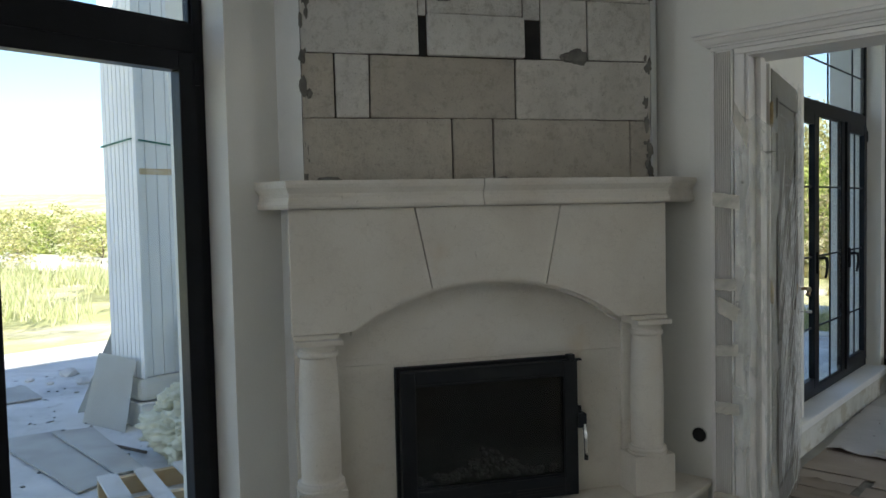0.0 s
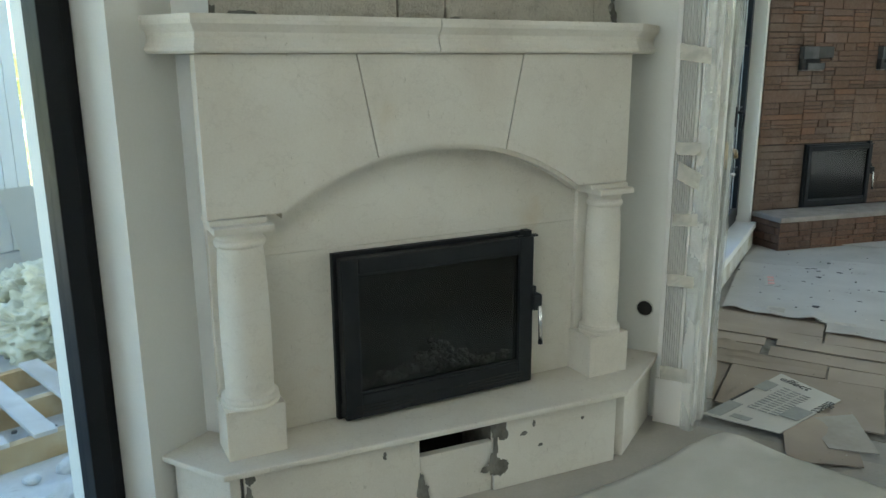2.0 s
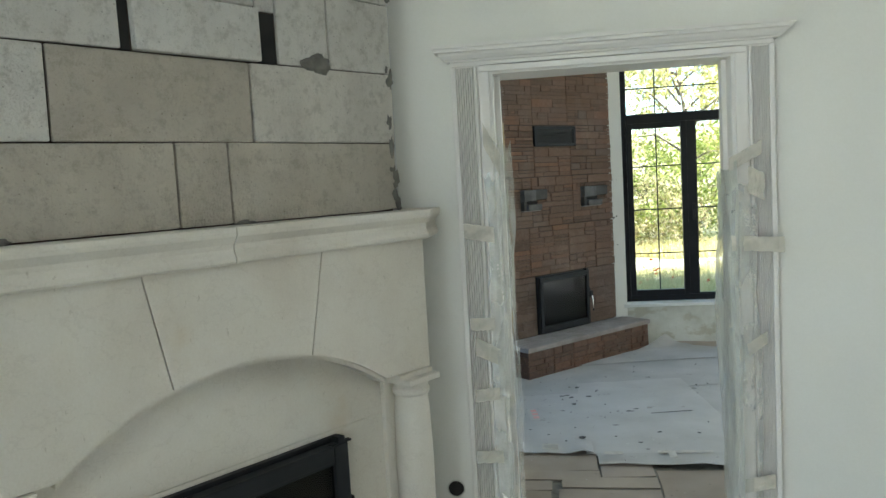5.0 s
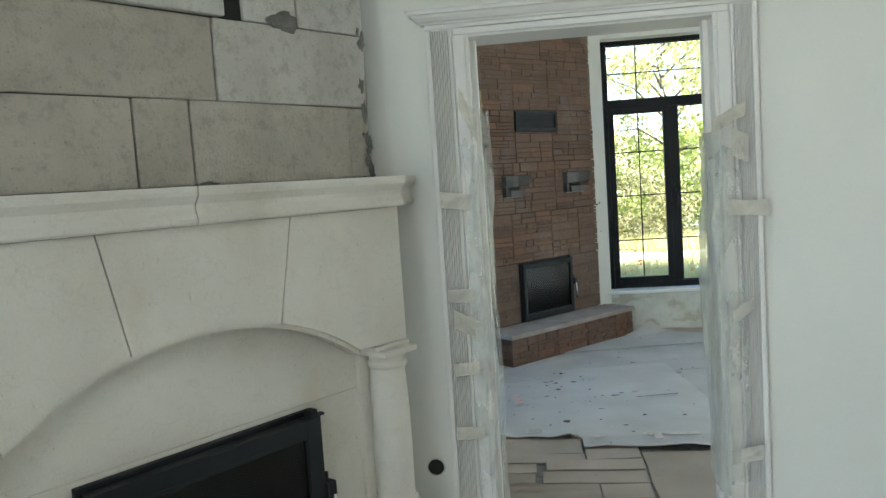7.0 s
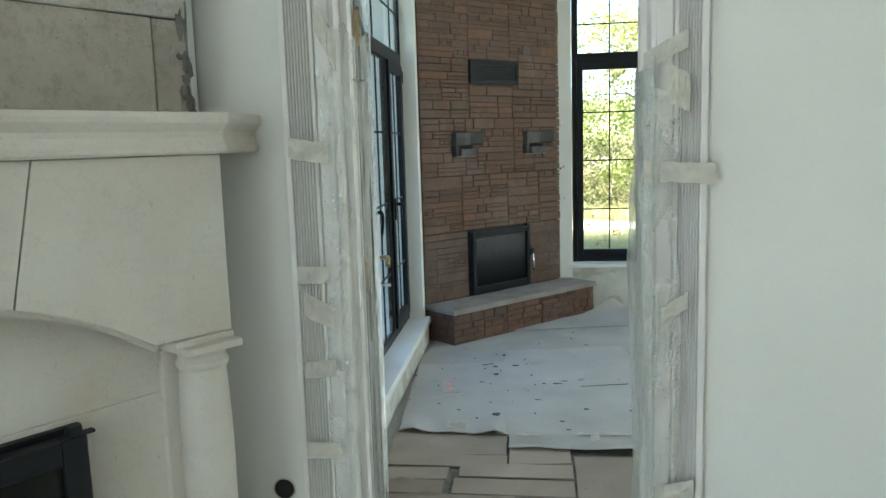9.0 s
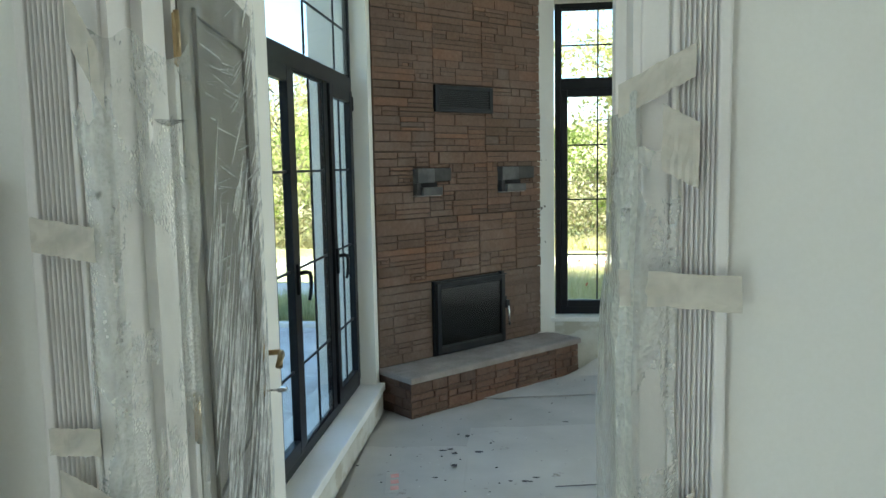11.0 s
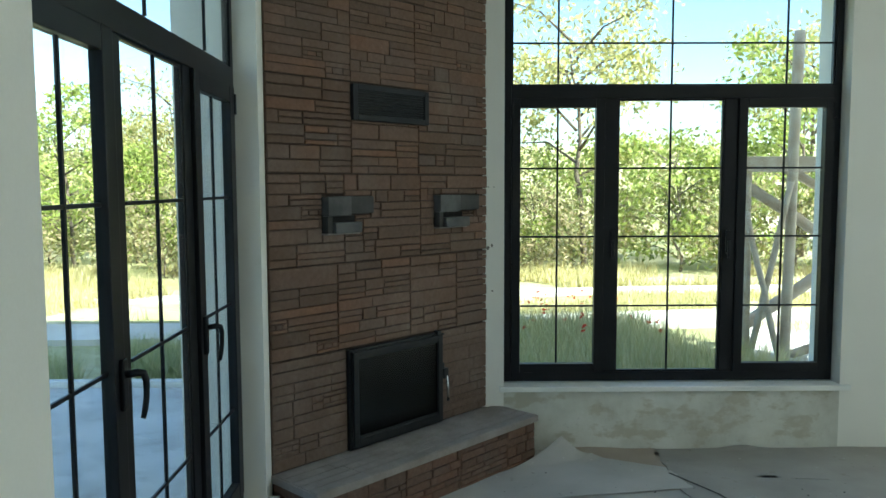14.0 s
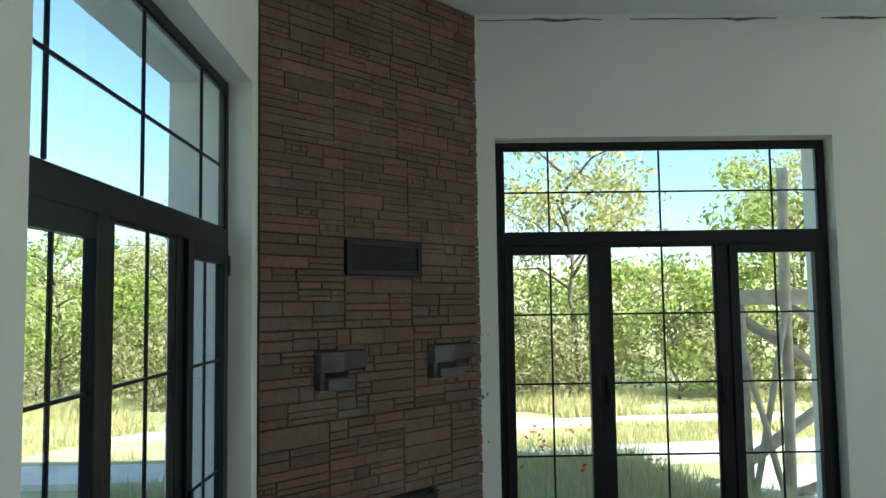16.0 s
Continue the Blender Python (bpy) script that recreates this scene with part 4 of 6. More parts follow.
def stove(name, L, s0, s1, z0, z1, nb, nf, label, fw):
    """A built-in stove door: iron casing, framed glass, lever handle on the s1 side."""
    ob = thing(name, L((s0 + s1) / 2, nf, z0), label, "stove")
    part("casing_back", L.box(s0 + 0.01, s1 - 0.01, nb, nb + 0.005, z0 + 0.01, z1 - 0.01), void_dark, ob)
    for a, b, c, d in ((s0, s0 + 0.03, z0, z1), (s1 - 0.03, s1, z0, z1), (s0 + 0.03, s1 - 0.03, z0, z0 + 0.03), (s0 + 0.03, s1 - 0.03, z1 - 0.03, z1)):
        part("casing_bar", L.box(a, b, nb + 0.001, nb + 0.025, c, d, 0.003), cast_iron, ob)
    g = 0.012
    zb = z0 + (0.085 if fw > 0.05 else 0.05)
    door = part("door", L.box(s0 + g, s0 + g + fw, nb + 0.03, nf, z0 + g, z1 - g, 0.005), cast_iron, ob, "black cast iron stove door frame")
    part("door_side", L.box(s1 - g - fw, s1 - g, nb + 0.03, nf, z0 + g, z1 - g, 0.005), cast_iron, door)
    part("door_rail", L.box(s0 + g + fw, s1 - g - fw, nb + 0.03, nf - 0.001, z1 - g - fw * 0.9, z1 - g, 0.005), cast_iron, door)
    part("door_rail", L.box(s0 + g + fw, s1 - g - fw, nb + 0.03, nf - 0.001, z0 + g, zb + 0.012, 0.005), cast_iron, door)
    part("door_core", L.box(s0 + g, s1 - g, nb + 0.022, nb + 0.034, z0 + g, z0 + 0.06), cast_iron, door)
    part("stove_pane", L.box(s0 + g + fw, s1 - g - fw, nf - 0.02, nf - 0.014, zb + 0.012, z1 - g - fw * 0.9), stove_glass, door, "sooty dark stove glass")
    bead = 0.01
    for z in (zb + 0.012, z1 - g - fw * 0.9 - bead):
        part("bead", L.box(s0 + g + fw, s1 - g - fw, nf - 0.014, nf - 0.006, z, z + bead, 0.002), cast_iron, door)
    part("hinge_pin", L.box(s1 - 0.05, s1 - 0.02, nf - 0.04, nf - 0.005, z1 - g, z1 + 0.012, 0.003), cast_iron, ob)
    part("hinge_plate", L.box(s1 - 0.075, s1 + 0.012, nf - 0.03, nf - 0.01, z1 - g - 0.004, z1 - g + 0.004, 0.001), cast_iron, ob)
    zh = z0 + (z1 - z0) * 0.55
    latch = part("latch", L.box(s1 - 0.014, s1 + 0.022, nf - 0.035, nf + 0.012, zh - 0.03, zh + 0.03, 0.004), cast_iron, ob)
    part("latch_tongue", L.box(s1 - 0.006, s1 + 0.006, nf - 0.02, nf - 0.006, zh + 0.03, zh + 0.06, 0.002), cast_iron, latch)
    part("lever", tube([L(s1 + 0.012, nf + 0.008, zh - 0.015), L(s1 + 0.015, nf + 0.012, zh - 0.08), L(s1 + 0.016, nf + 0.013, zh - 0.15)], 0.008), chrome, latch, "chrome lever", True)
    part("lever_tip", tube([L(s1 + 0.016, nf + 0.013, zh - 0.15), L(s1 + 0.016, nf + 0.013, zh - 0.165)], 0.009), cast_iron, latch, "", True)
    m = (s0 + s1) / 2
    # Raised near-black strips stand in for shaded slots and grooves.
    for k in range(7):
        s = m + (k - 3) * 0.022
        part("air_slot", L.box(s - 0.007, s + 0.007, nf - 0.001, nf + 0.002, z0 + 0.05, z0 + 0.056), void_dark, door)
    for a, b in ((s0 + 0.05, m - 0.12), (m + 0.1, s1 - 0.05)):
        for k in range(3):
            part("groove", L.box(a, b, nf - 0.001, nf + 0.0015, z0 + 0.03 + 0.012 * k, z0 + 0.034 + 0.012 * k), void_dark, door)
    return ob


stove1 = stove("fireplace_insert", F1, -0.385, 0.39, 0.258, 0.848, 0.112, 0.19, "black cast iron fireplace insert with sooty glass, shut", 0.06)
# chamber behind the glass, with ashes
bm = bmesh.new()
for k in range(160):
    s, z = rng.gauss(-0.02, 0.15), 0
    s = max(-0.29, min(0.29, s))
    h = 0.36 + 0.1 * math.exp(-(s / 0.13) ** 2) * rng.random() + 0.03 * rng.random()
    p = F1(s, rng.uniform(0.128, 0.158), h)
    r = rng.uniform(0.005, 0.016)
    bmesh.ops.create_icosphere(bm, subdivisions=1, radius=r, matrix=Matrix.Translation(p) @ Matrix.Rotation(rng.random() * 3, 4, "X"))
part("ash_heap", bm, ash, stove1, "heap of grey ash and charred bits")

hole = thing("duct_hole", (-1.366, Y1, 0.444), "round black cable duct hole in the wall", "duct hole", kind="structure")
bm = bmesh.new()
bmesh.ops.create_cone(bm, cap_ends=True, segments=32, radius1=0.034, radius2=0.034, depth=0.004, matrix=Matrix.Translation((-1.366, Y1 - 0.002, 0.444)) @ Matrix.Rotation(radians(90), 4, "X"))
# Flat black disc stands in for the hole's unlit inside.
part("hole_disc", bm, void_dark, hole)
part("rim", tube([(-1.366 + 0.034 * math.cos(a), Y1 - 0.003, 0.444 + 0.034 * math.sin(a)) for a in [2 * math.pi * k / 24 for k in range(25)]], 0.003, 6), plaster_raw, hole)

# ---- second fireplace ----
F2 = Local(-1.42, 7.12, 46.0)
LEN2 = 1.6
hearth2 = thing("brick_fireplace", F2(0.8, 0.2, 0.0), "tall corner fireplace clad in brown brick-relief panels", "fireplace")
part("core", prism([F2.xy(0.004, -0.004), F2.xy(LEN2 - 0.004, -0.004), (-0.35, Y2 - 0.004), (X2 + 0.004, Y2 - 0.004), (X2 + 0.004, 7.16)], FLOOR2, CEIL - 0.003), mortar_dark, hearth2)
part("bench_core", F2.box(0.02, 1.63, 0.0, 0.335, FLOOR2, 0.195), mortar_dark, hearth2)
slab = part("bench_slab", F2.box(-0.005, 1.665, -0.002, 0.362, 0.2, 0.237, 0.004), slab_top, hearth2, "dusty grey-brown tiled bench slab")
for k in range(5):
    n0 = 0.03 + 0.066 * k
    x = 0.0
    while x < 1.62:
        w = rng.uniform(0.22, 0.5)
        part("tile", F2.box(x + 0.004, min(x + w, 1.655), n0 + 0.003, n0 + 0.061, 0.236, 0.2405 + rng.uniform(0, 0.001), 0.001), slab_top, hearth2)
        x += w

meshes = {}


def brick(w, h):
    """A brick's face piece with a chamfered front; alike sizes share a mesh."""
    key = (round(w / 0.004), round(h / 0.004))
    if key not in meshes:
        me = bpy.data.meshes.new("brick")
        w, h = key[0] * 0.004 / 2, key[1] * 0.004 / 2
        c, d = 0.0035, 0.016
        v = [(-w, 0, -h), (w, 0, -h), (w, 0, h), (-w, 0, h), (-w, -d + c, -h), (w, -d + c, -h), (w, -d + c, h), (-w, -d + c, h), (-w + c, -d, -h + c), (w - c, -d, -h + c), (w - c, -d, h - c), (-w + c, -d, h - c)]
        f = [(3, 2, 1, 0)]
        for a in (0, 4):
            f += [(a + i, a + (i + 1) % 4, a + 4 + (i + 1) % 4, a + 4 + i) for i in range(4)]
        me.from_pydata(v, [], f + [(8, 9, 10, 11)])
        me.materials.append(brick_brown)
        meshes[key] = me
    return meshes[key]


def split(r, s0, s1, z0, z1, out):
    """Cuts a panel into courses and uneven bricks."""
    w, h = s1 - s0, z1 - z0
    if h > 0.083 and (h > w * 0.26 or h > 0.12):
        k = r.uniform(0.36, 0.64)
        split(r, s0, s1, z0, z0 + h * k, out), split(r, s0, s1, z0 + h * k, z1, out)
    elif w > 0.22 + 0.26 * r.random():
        k = r.uniform(0.22, 0.78)
        split(r, s0, s0 + w * k, z0, z1, out), split(r, s0 + w * k, s1, z0, z1, out)
    elif h > 0.055 and w > 0.07 and r.random() < 0.5:
        if r.random() < 0.45 and w < 0.17:
            a, b = 0.3 * h, 0.29 * w
            out += [(s0, s1, z0, z0 + a), (s0, s1, z1 - a, z1), (s0, s0 + b, z0 + a, z1 - a), (s1 - b, s1, z0 + a, z1 - a), (s0 + b, s1 - b, z0 + a, z1 - a)]
        elif r.random() < 0.25 and w > 0.16:
            a = s0 + w * r.uniform(0.3, 0.7)
            out += [(s0, a, z0, z1), (a, s1, z0, z0 + h * 0.5), (a, s1, z0 + h * 0.5, z1)]
        else:
            k = r.uniform(0.4, 0.6)
            out += [(s0, s1, z0, z0 + h * k), (s0, s1, z0 + h * k, z1)]
    else:
        out.append((s0, s1, z0, z1))


def lay(L, holder, material, cells, base, gap=0.0042, proud=(-0.006, -0.001)):
    turn = Matrix.Rotation(radians(L.degrees), 4, "Z")
    at = holder.matrix_basis.translation
    for s0, s1, z0, z1 in cells:
        ob = new("brick", brick(max(s1 - s0 - gap, 0.008), max(z1 - z0 - gap, 0.008)))
        ob.parent = holder
        ob.matrix_basis = Matrix.Translation(L((s0 + s1) / 2, base + pieces.uniform(*proud), (z0 + z1) / 2) - at) @ turn
        ob.material_slots[0].link = "OBJECT"
        ob.material_slots[0].material = material


def clear_of(c, holes):
    """What is left of a brick round the openings, as whole pieces."""
    left = [c]
    for a, b, q0, q1 in holes:
        rest = []
        for s0, s1, z0, z1 in left:
            if s0 >= b or s1 <= a or z0 >= q1 or z1 <= q0:
                rest.append((s0, s1, z0, z1))
                continue
            rest += [(s0, a, z0, z1)] * (s0 < a) + [(b, s1, z0, z1)] * (s1 > b)
            m0, m1 = max(s0, a), min(s1, b)
            rest += [(m0, m1, z0, q0)] * (z0 < q0) + [(m0, m1, q1, z1)] * (z1 > q1)
        left = rest
    return [p for p in left if p[1] - p[0] > 0.011 and p[3] - p[2] > 0.011]


# stove, grille and stone brackets of the second fireplace
stove("fireplace_insert", F2, 0.468, 1.163, 0.242, 0.778, 0.004, 0.052, "black cast iron corner fireplace insert with dark glass, shut", 0.036)
grille = thing("vent_grille", F2(0.79, 0.02, 1.967), "black metal louvred vent grille set in the brick wall", "vent grille")
for s0, s1, z0, z1 in ((0.518, 0.55, 1.967, 2.15), (1.035, 1.067, 1.967, 2.15), (0.55, 1.035, 2.12, 2.15), (0.55, 1.035, 1.967, 1.997)):
    part("frame", F2.box(s0, s1, 0.0, 0.03, z0, z1, 0.003), cast_iron, grille)
part("backing", F2.box(0.55, 1.035, 0.0, 0.012, 1.997, 2.12), void_dark, grille)
for k in range(9):
    z = 2.004 + 0.0132 * k
    b = F2.plate([(0.55, z), (1.035, z), (1.035, z + 0.006), (0.55, z + 0.006)], 0.013, 0.026)
    part("slat", b, cast_iron, grille)
bracket_stone = mottled("grey_bracket_stone", (0.06, 0.06, 0.059), (0.115, 0.113, 0.11), 9, 0.6, 40, 0.3)
bracket_dark = mottled("dark_bracket_stone", (0.032, 0.03, 0.028), (0.066, 0.062, 0.058), 7, 0.65, 40, 0.3)
for s0, s1, s2 in ((0.323, 0.643, 0.53), (1.126, 1.49, 1.362)):
    br = thing("stone_bracket", F2(s0, 0.02, 1.385), "grey rough stone bracket let into the brick wall", "wall bracket", "stone brackets")
    sm = s0 + (s1 - s0) * 0.47
    part("upper_stone", F2.box(s0, sm - 0.002, 0.0, 0.062, 1.478, 1.576, 0.005), bracket_stone, br)
    part("upper_stone", F2.box(sm, s1, 0.0, 0.036, 1.486, 1.576, 0.005), bracket_dark, br, "darker flush stone")
    part("side_stone", F2.box(s0 + 0.004, s0 + 0.035, 0.0, 0.05, 1.392, 1.477, 0.003), bracket_dark, br)
    part("lower_stone", F2.box(s0 + 0.036, s2, 0.0, 0.075, 1.392, 1.446, 0.005), bracket_stone, br)
    # Dark block stands in for the shade in the bracket's slot.
    part("shadow_gap", F2.box(s0 + 0.036, s2, 0.0, 0.012, 1.447, 1.477), void_dark, br)
    part("grout_lip", F2.box(s0, s2 + 0.004, 0.0, 0.05, 1.384, 1.391, 0.002), slab_top, br, "pale dusty grout edge")


# ---- door leaf, opened into the second room ----
D = Local(-1.128, 3.645, 99.9)
door = thing("door_1", D(0.44, -0.02, 0.0), "cream interior door standing open, wrapped in clear film", "door", kind="structure")
part("leaf", D.box(0.0, 0.885, -0.04, -0.002, -0.03, 2.085, 0.002), trim_paint, door)
part("door_panel", D.box(0.03, 0.868, -0.003, 0.002, -0.01, 2.065), door_board, door, "taupe panelled door face")
for z0, z1 in ((0.12, 0.7), (0.82, 1.95)):
    for a, b, c, d in ((0.14, 0.155, z0, z1), (0.7, 0.715, z0, z1), (0.155, 0.7, z0, z0 + 0.015), (0.155, 0.7, z1 - 0.015, z1)):
        part("panel_bead", D.box(a, b, 0.002, 0.012, c, d, 0.003), door_board, door)
for z in (0.25, 1.08, 1.86):
    hg = part("hinge", D.box(-0.012, 0.03, 0.0, 0.006, z - 0.05, z + 0.05, 0.001), brass, door)
    part("pin", tube([D(-0.006, 0.008, z - 0.055), D(-0.006, 0.008, z + 0.055)], 0.006), brass, hg, "", True)


def film(u, v):
    s, z = 0.0 + 0.81 * u, -0.02 + 2.09 * v
    w = noise.noise(Vector((s * 3.0 + z * 2.2, z * 1.1 - s * 1.5, 1.7)))
    fine = noise.noise(Vector((s * 16 + z * 11, z * 2.5 - s * 3.5, 5.1)))
    return D(s + 0.012 * noise.noise(Vector((z * 3, 2.0, 8.0))) * (u > 0.9), 0.018 + 0.009 * w + 0.009 * fine, z)


part("stretch_wrap", cloth(film, 70, 150), stretch_film, door, "creased clear stretch film")
# Bundles of white ribbons along the creases, drawn as the film's bright reflections.
for b in range(58):
    high = b % 4 == 0
    cs, cz = rng.uniform(0.1, 0.74), rng.uniform(1.35, 1.95) if high else rng.uniform(0.1, 1.35)
    lean = rng.gauss(0.35, 0.3) if high else rng.gauss(1.0, 0.08)
    bundle = bmesh.new()
    for k in range(11):
        s, z = cs + rng.gauss(0, 0.035), cz + rng.gauss(0, 0.07)
        ln, tilt, w = rng.uniform(0.04, 0.3), lean + rng.gauss(0, 0.05), rng.choice((0.0006, 0.0009, 0.0012, 0.002, 0.0028))
        bend = rng.gauss(0, 0.004)
        pts = []
        for q in range(7):
            f = q / 6
            pts.append(D(max(0.01, min(s + f * ln * math.cos(tilt) + bend * f * (1 - f) * 4, 0.765)), 0.03, z + f * ln * math.sin(tilt)))
        tube(pts, [0.2 * w, 0.7 * w, w, w, 0.8 * w, 0.5 * w, 0.15 * w], 5, bundle)
    part("film_crease", bundle, fold_glint, door, "", True)
kn = part("door_handle", tube([D(0.825, -0.002, 1.013), D(0.825, 0.01, 1.013)], 0.026, 20), brass, door, "aged brass lever handle", True)
part("lever", tube([D(0.825, 0.008, 1.013), D(0.825, 0.05, 1.015), D(0.815, 0.062, 1.015), D(0.79, 0.066, 1.012), D(0.75, 0.066, 1.004), D(0.735, 0.066, 0.99)], [0.009, 0.009, 0.011, 0.011, 0.009, 0.012], 12), brass, kn, "", True)
ky = part("keyhole_plate", tube([D(0.825, -0.002, 0.89), D(0.825, 0.008, 0.89)], 0.021, 20), brass, door, "brass keyhole plate with key", True)
part("key", tube([D(0.825, 0.008, 0.89), D(0.825, 0.05, 0.892)], 0.004, 8), chrome, ky, "", True)
part("key_bow", D.box(0.812, 0.838, 0.045, 0.075, 0.885, 0.9, 0.004), chrome, ky)


# ---- bubble wrap and tape round the doorway ----
def wrap_sheet(path, z0, z1, seed, nu=44, nv=130):
    pts = [Vector(p) for p in path]

    def place(u, v):
        k = min(int(u * (len(pts) - 1)), len(pts) - 2)
        f = u * (len(pts) - 1) - k
        p = pts[k].lerp(pts[k + 1], f)
        z = z0 + (z1 - z0) * v
        top = 0.05 * noise.noise(Vector((u * 4, seed, 0.3))) * (v > 0.93)
        q = Vector((p.x * 6 + seed, p.y * 6, z * 2.4))
        off = noise.noise_vector(q) * 0.017 + noise.noise_vector(q * 3.7) * 0.006
        return (p.x + off.x, p.y - abs(off.y) * 0.8, z + top + off.z)

    return cloth(place, nu, nv)


lw = thing("bubble_wrap", (-1.12, 3.4, FLOOR), "clear bubble wrap taped round the door jamb", "bubble wrap", "jamb wraps")
part("casing_sheet", wrap_sheet([(-1.188, 3.376), (-1.178, 3.37), (-1.162, 3.364), (-1.145, 3.362), (-1.125, 3.385)], FLOOR, 1.7, 2.0, 24), bubble, lw, "", True)
part("jamb_sheet", wrap_sheet([(-1.14, 3.36), (-1.126, 3.39), (-1.118, 3.44), (-1.108, 3.52), (-1.1, 3.6), (-1.09, 3.625)], FLOOR, 1.83, 2.0, 30), bubble, lw, "", True)
rw = thing("bubble_wrap", (-0.25, 3.4, 0.36), "torn clear bubble wrap taped round the door jamb", "bubble wrap", "jamb wraps")
part("casing_sheet", wrap_sheet([(-0.19, 3.372), (-0.205, 3.364), (-0.225, 3.345), (-0.255, 3.33), (-0.28, 3.35)], 0.4, 1.62, 7.0, 24), bubble, rw, "", True)
part("jamb_sheet", wrap_sheet([(-0.262, 3.33), (-0.286, 3.37), (-0.296, 3.43), (-0.296, 3.52), (-0.288, 3.6)], 0.36, 1.69, 7.0, 26), bubble_double, rw, "folded double bubble wrap", True)


def tape(x0, x1, z, h, tilt, y, seed, wrap=0.0):
    def place(u, v):
        x = x0 + (x1 - x0) * u
        zz = z + (v - 0.5) * h + tilt * (u - 0.5) + 0.004 * noise.noise(Vector((u * 9, v * 3, seed)))
        e = 0.004 * noise.noise(Vector((v * 8, seed, 1.0)))
        return (x + (e if u in (0, 1) else 0), y - 0.004 - 0.004 * abs(noise.noise(Vector((u * 5, v * 4, seed)))), zz)

    solid("tape_strip", cloth(place, 10, 5, 0.0006), masking, "strip of cream masking tape stuck on the casing", "tape", group="tape strips")


for i, (x0, x1, z, h, tilt) in enumerate(((-1.27, -1.155, 1.485, 0.06, -0.02), (-1.265, -1.17, 1.13, 0.05, 0.0), (-1.25, -1.15, 1.02, 0.07, -0.05), (-1.26, -1.165, 0.85, 0.05, 0.01), (-1.265, -1.16, 0.6, 0.05, 0.0), (-1.27, -1.16, 0.2, 0.06, 0.0), (-1.18, -1.12, 1.8, 0.09, -0.12))):
    tape(x0, x1, z, h, tilt, 3.363, i * 1.7)
for i, (x0, x1, z, h, tilt) in enumerate(((-0.29, -0.175, 1.72, 0.05, 0.06), (-0.29, -0.105, 1.4, 0.055, -0.012), (-0.27, -0.17, 1.02, 0.05, 0.07), (-0.26, -0.15, 0.5, 0.055, 0.02), (-0.225, -0.17, 1.62, 0.1, -0.03))):
    tape(x0, x1, z, h, tilt, 3.34 if i else 3.352, 20 + i * 1.7)


# ---- coverings on the floors ----
def sheet(name, corners, z, material, label, category, curl=0.012, seed=0.0, nu=22, nv=22, thick=0.004, lift=()):
    """A sheet on the floor between four corners, a little buckled, with lifted edges where told: (u, v, radius, height)."""
    a, b, c, d = [Vector(p) for p in corners]

    def place(u, v):
        rag = 0.012
        uu = u + (rag * noise.noise(Vector((v * 7, seed, 0))) if u in (0, 1) else 0)
        vv = v + (rag * noise.noise(Vector((u * 7, seed, 4))) if v in (0, 1) else 0)
        p = a.lerp(b, uu).lerp(d.lerp(c, uu), vv)
        h = curl * max(0.0, noise.noise(Vector((p.x * 2.1, p.y * 2.1, seed))) + 0.15)
        for lu, lv, r, up in lift:
            h += up * max(0.0, 1 - math.hypot(u - lu, v - lv) / r) ** 1.6
        return (p.x, p.y, z + h)

    return solid(name, cloth(place, nu, nv, thick), material, label, category)


sheet("cardboard_sheet", ((-1.305, 5.119), (-0.736, 5.063), (-0.762, 6.402), (-1.367, 6.361)), -0.025, card_grey, "flat grey cardboard sheet with a curling edge, laid on the floor", "cardboard", 0.008, 1.0, 34, 34, lift=((0.15, 0.0, 0.22, 0.022), (0.9, 0.0, 0.25, 0.03), (0.5, 0.0, 0.2, 0.012)))
sheet("cardboard_sheet", ((-0.777, 5.099), (0.275, 5.078), (0.07, 6.843), (-0.777, 6.74)), -0.033, card_grey, "flat grey cardboard sheet laid on the floor", "cardboard", 0.01, 2.0)
sheet("cardboard_flap", ((-0.715, 4.894), (0.264, 4.832), (0.275, 5.083), (-0.715, 5.099)), -0.027, card_grey, "folded flap of grey cardboard, curling up from the floor", "cardboard", 0.006, 2.6, 30, 10, lift=((0.15, 0.0, 0.35, 0.02), (0.6, 0.0, 0.4, 0.028), (1.0, 0.0, 0.3, 0.02)))
sheet("cardboard_sheet", ((0.223, 4.996), (1.557, 4.894), (1.557, 6.946), (0.018, 6.946)), -0.042, card_grey, "flat grey cardboard sheet laid on the floor", "cardboard", 0.01, 3.0)
sheet("paper_sheet", ((-1.377, 6.33), (0.89, 6.761), (0.716, 7.92), (-1.316, 7.459)), -0.033, card_grey, "large sheet of grey protective paper on the floor", "paper sheet", 0.004, 4.0, 40, 30, 0.002)
sheet("paper_sheet", ((-0.9, 7.3), (0.78, 7.58), (0.73, 7.88), (0.15, 8.16)), -0.0265, card_grey, "grey protective paper curling up by the hearth", "paper sheet", 0.003, 5.0, 30, 30, 0.002, lift=((0.0, 1.0, 0.3, 0.1), (0.3, 1.0, 0.15, 0.02)))
sheet("paper_sheet", ((0.1, 8.08), (0.74, 7.83), (0.76, 8.24), (0.1, 8.24)), -0.039, card_brown, "brown protective paper along the wall", "paper sheet", 0.02, 6.0)
sheet("paper_sheet", ((0.72, 7.8), (2.6, 7.6), (2.6, 8.24), (0.745, 8.23)), -0.035, card_dimmed_taupe, "taupe protective paper along the wall, coloured darker to offset the lamp", "paper sheet", 0.012, 7.0, lift=((0.0, 0.2, 0.3, 0.02), (0.3, 1.0, 0.1, 0.03)))
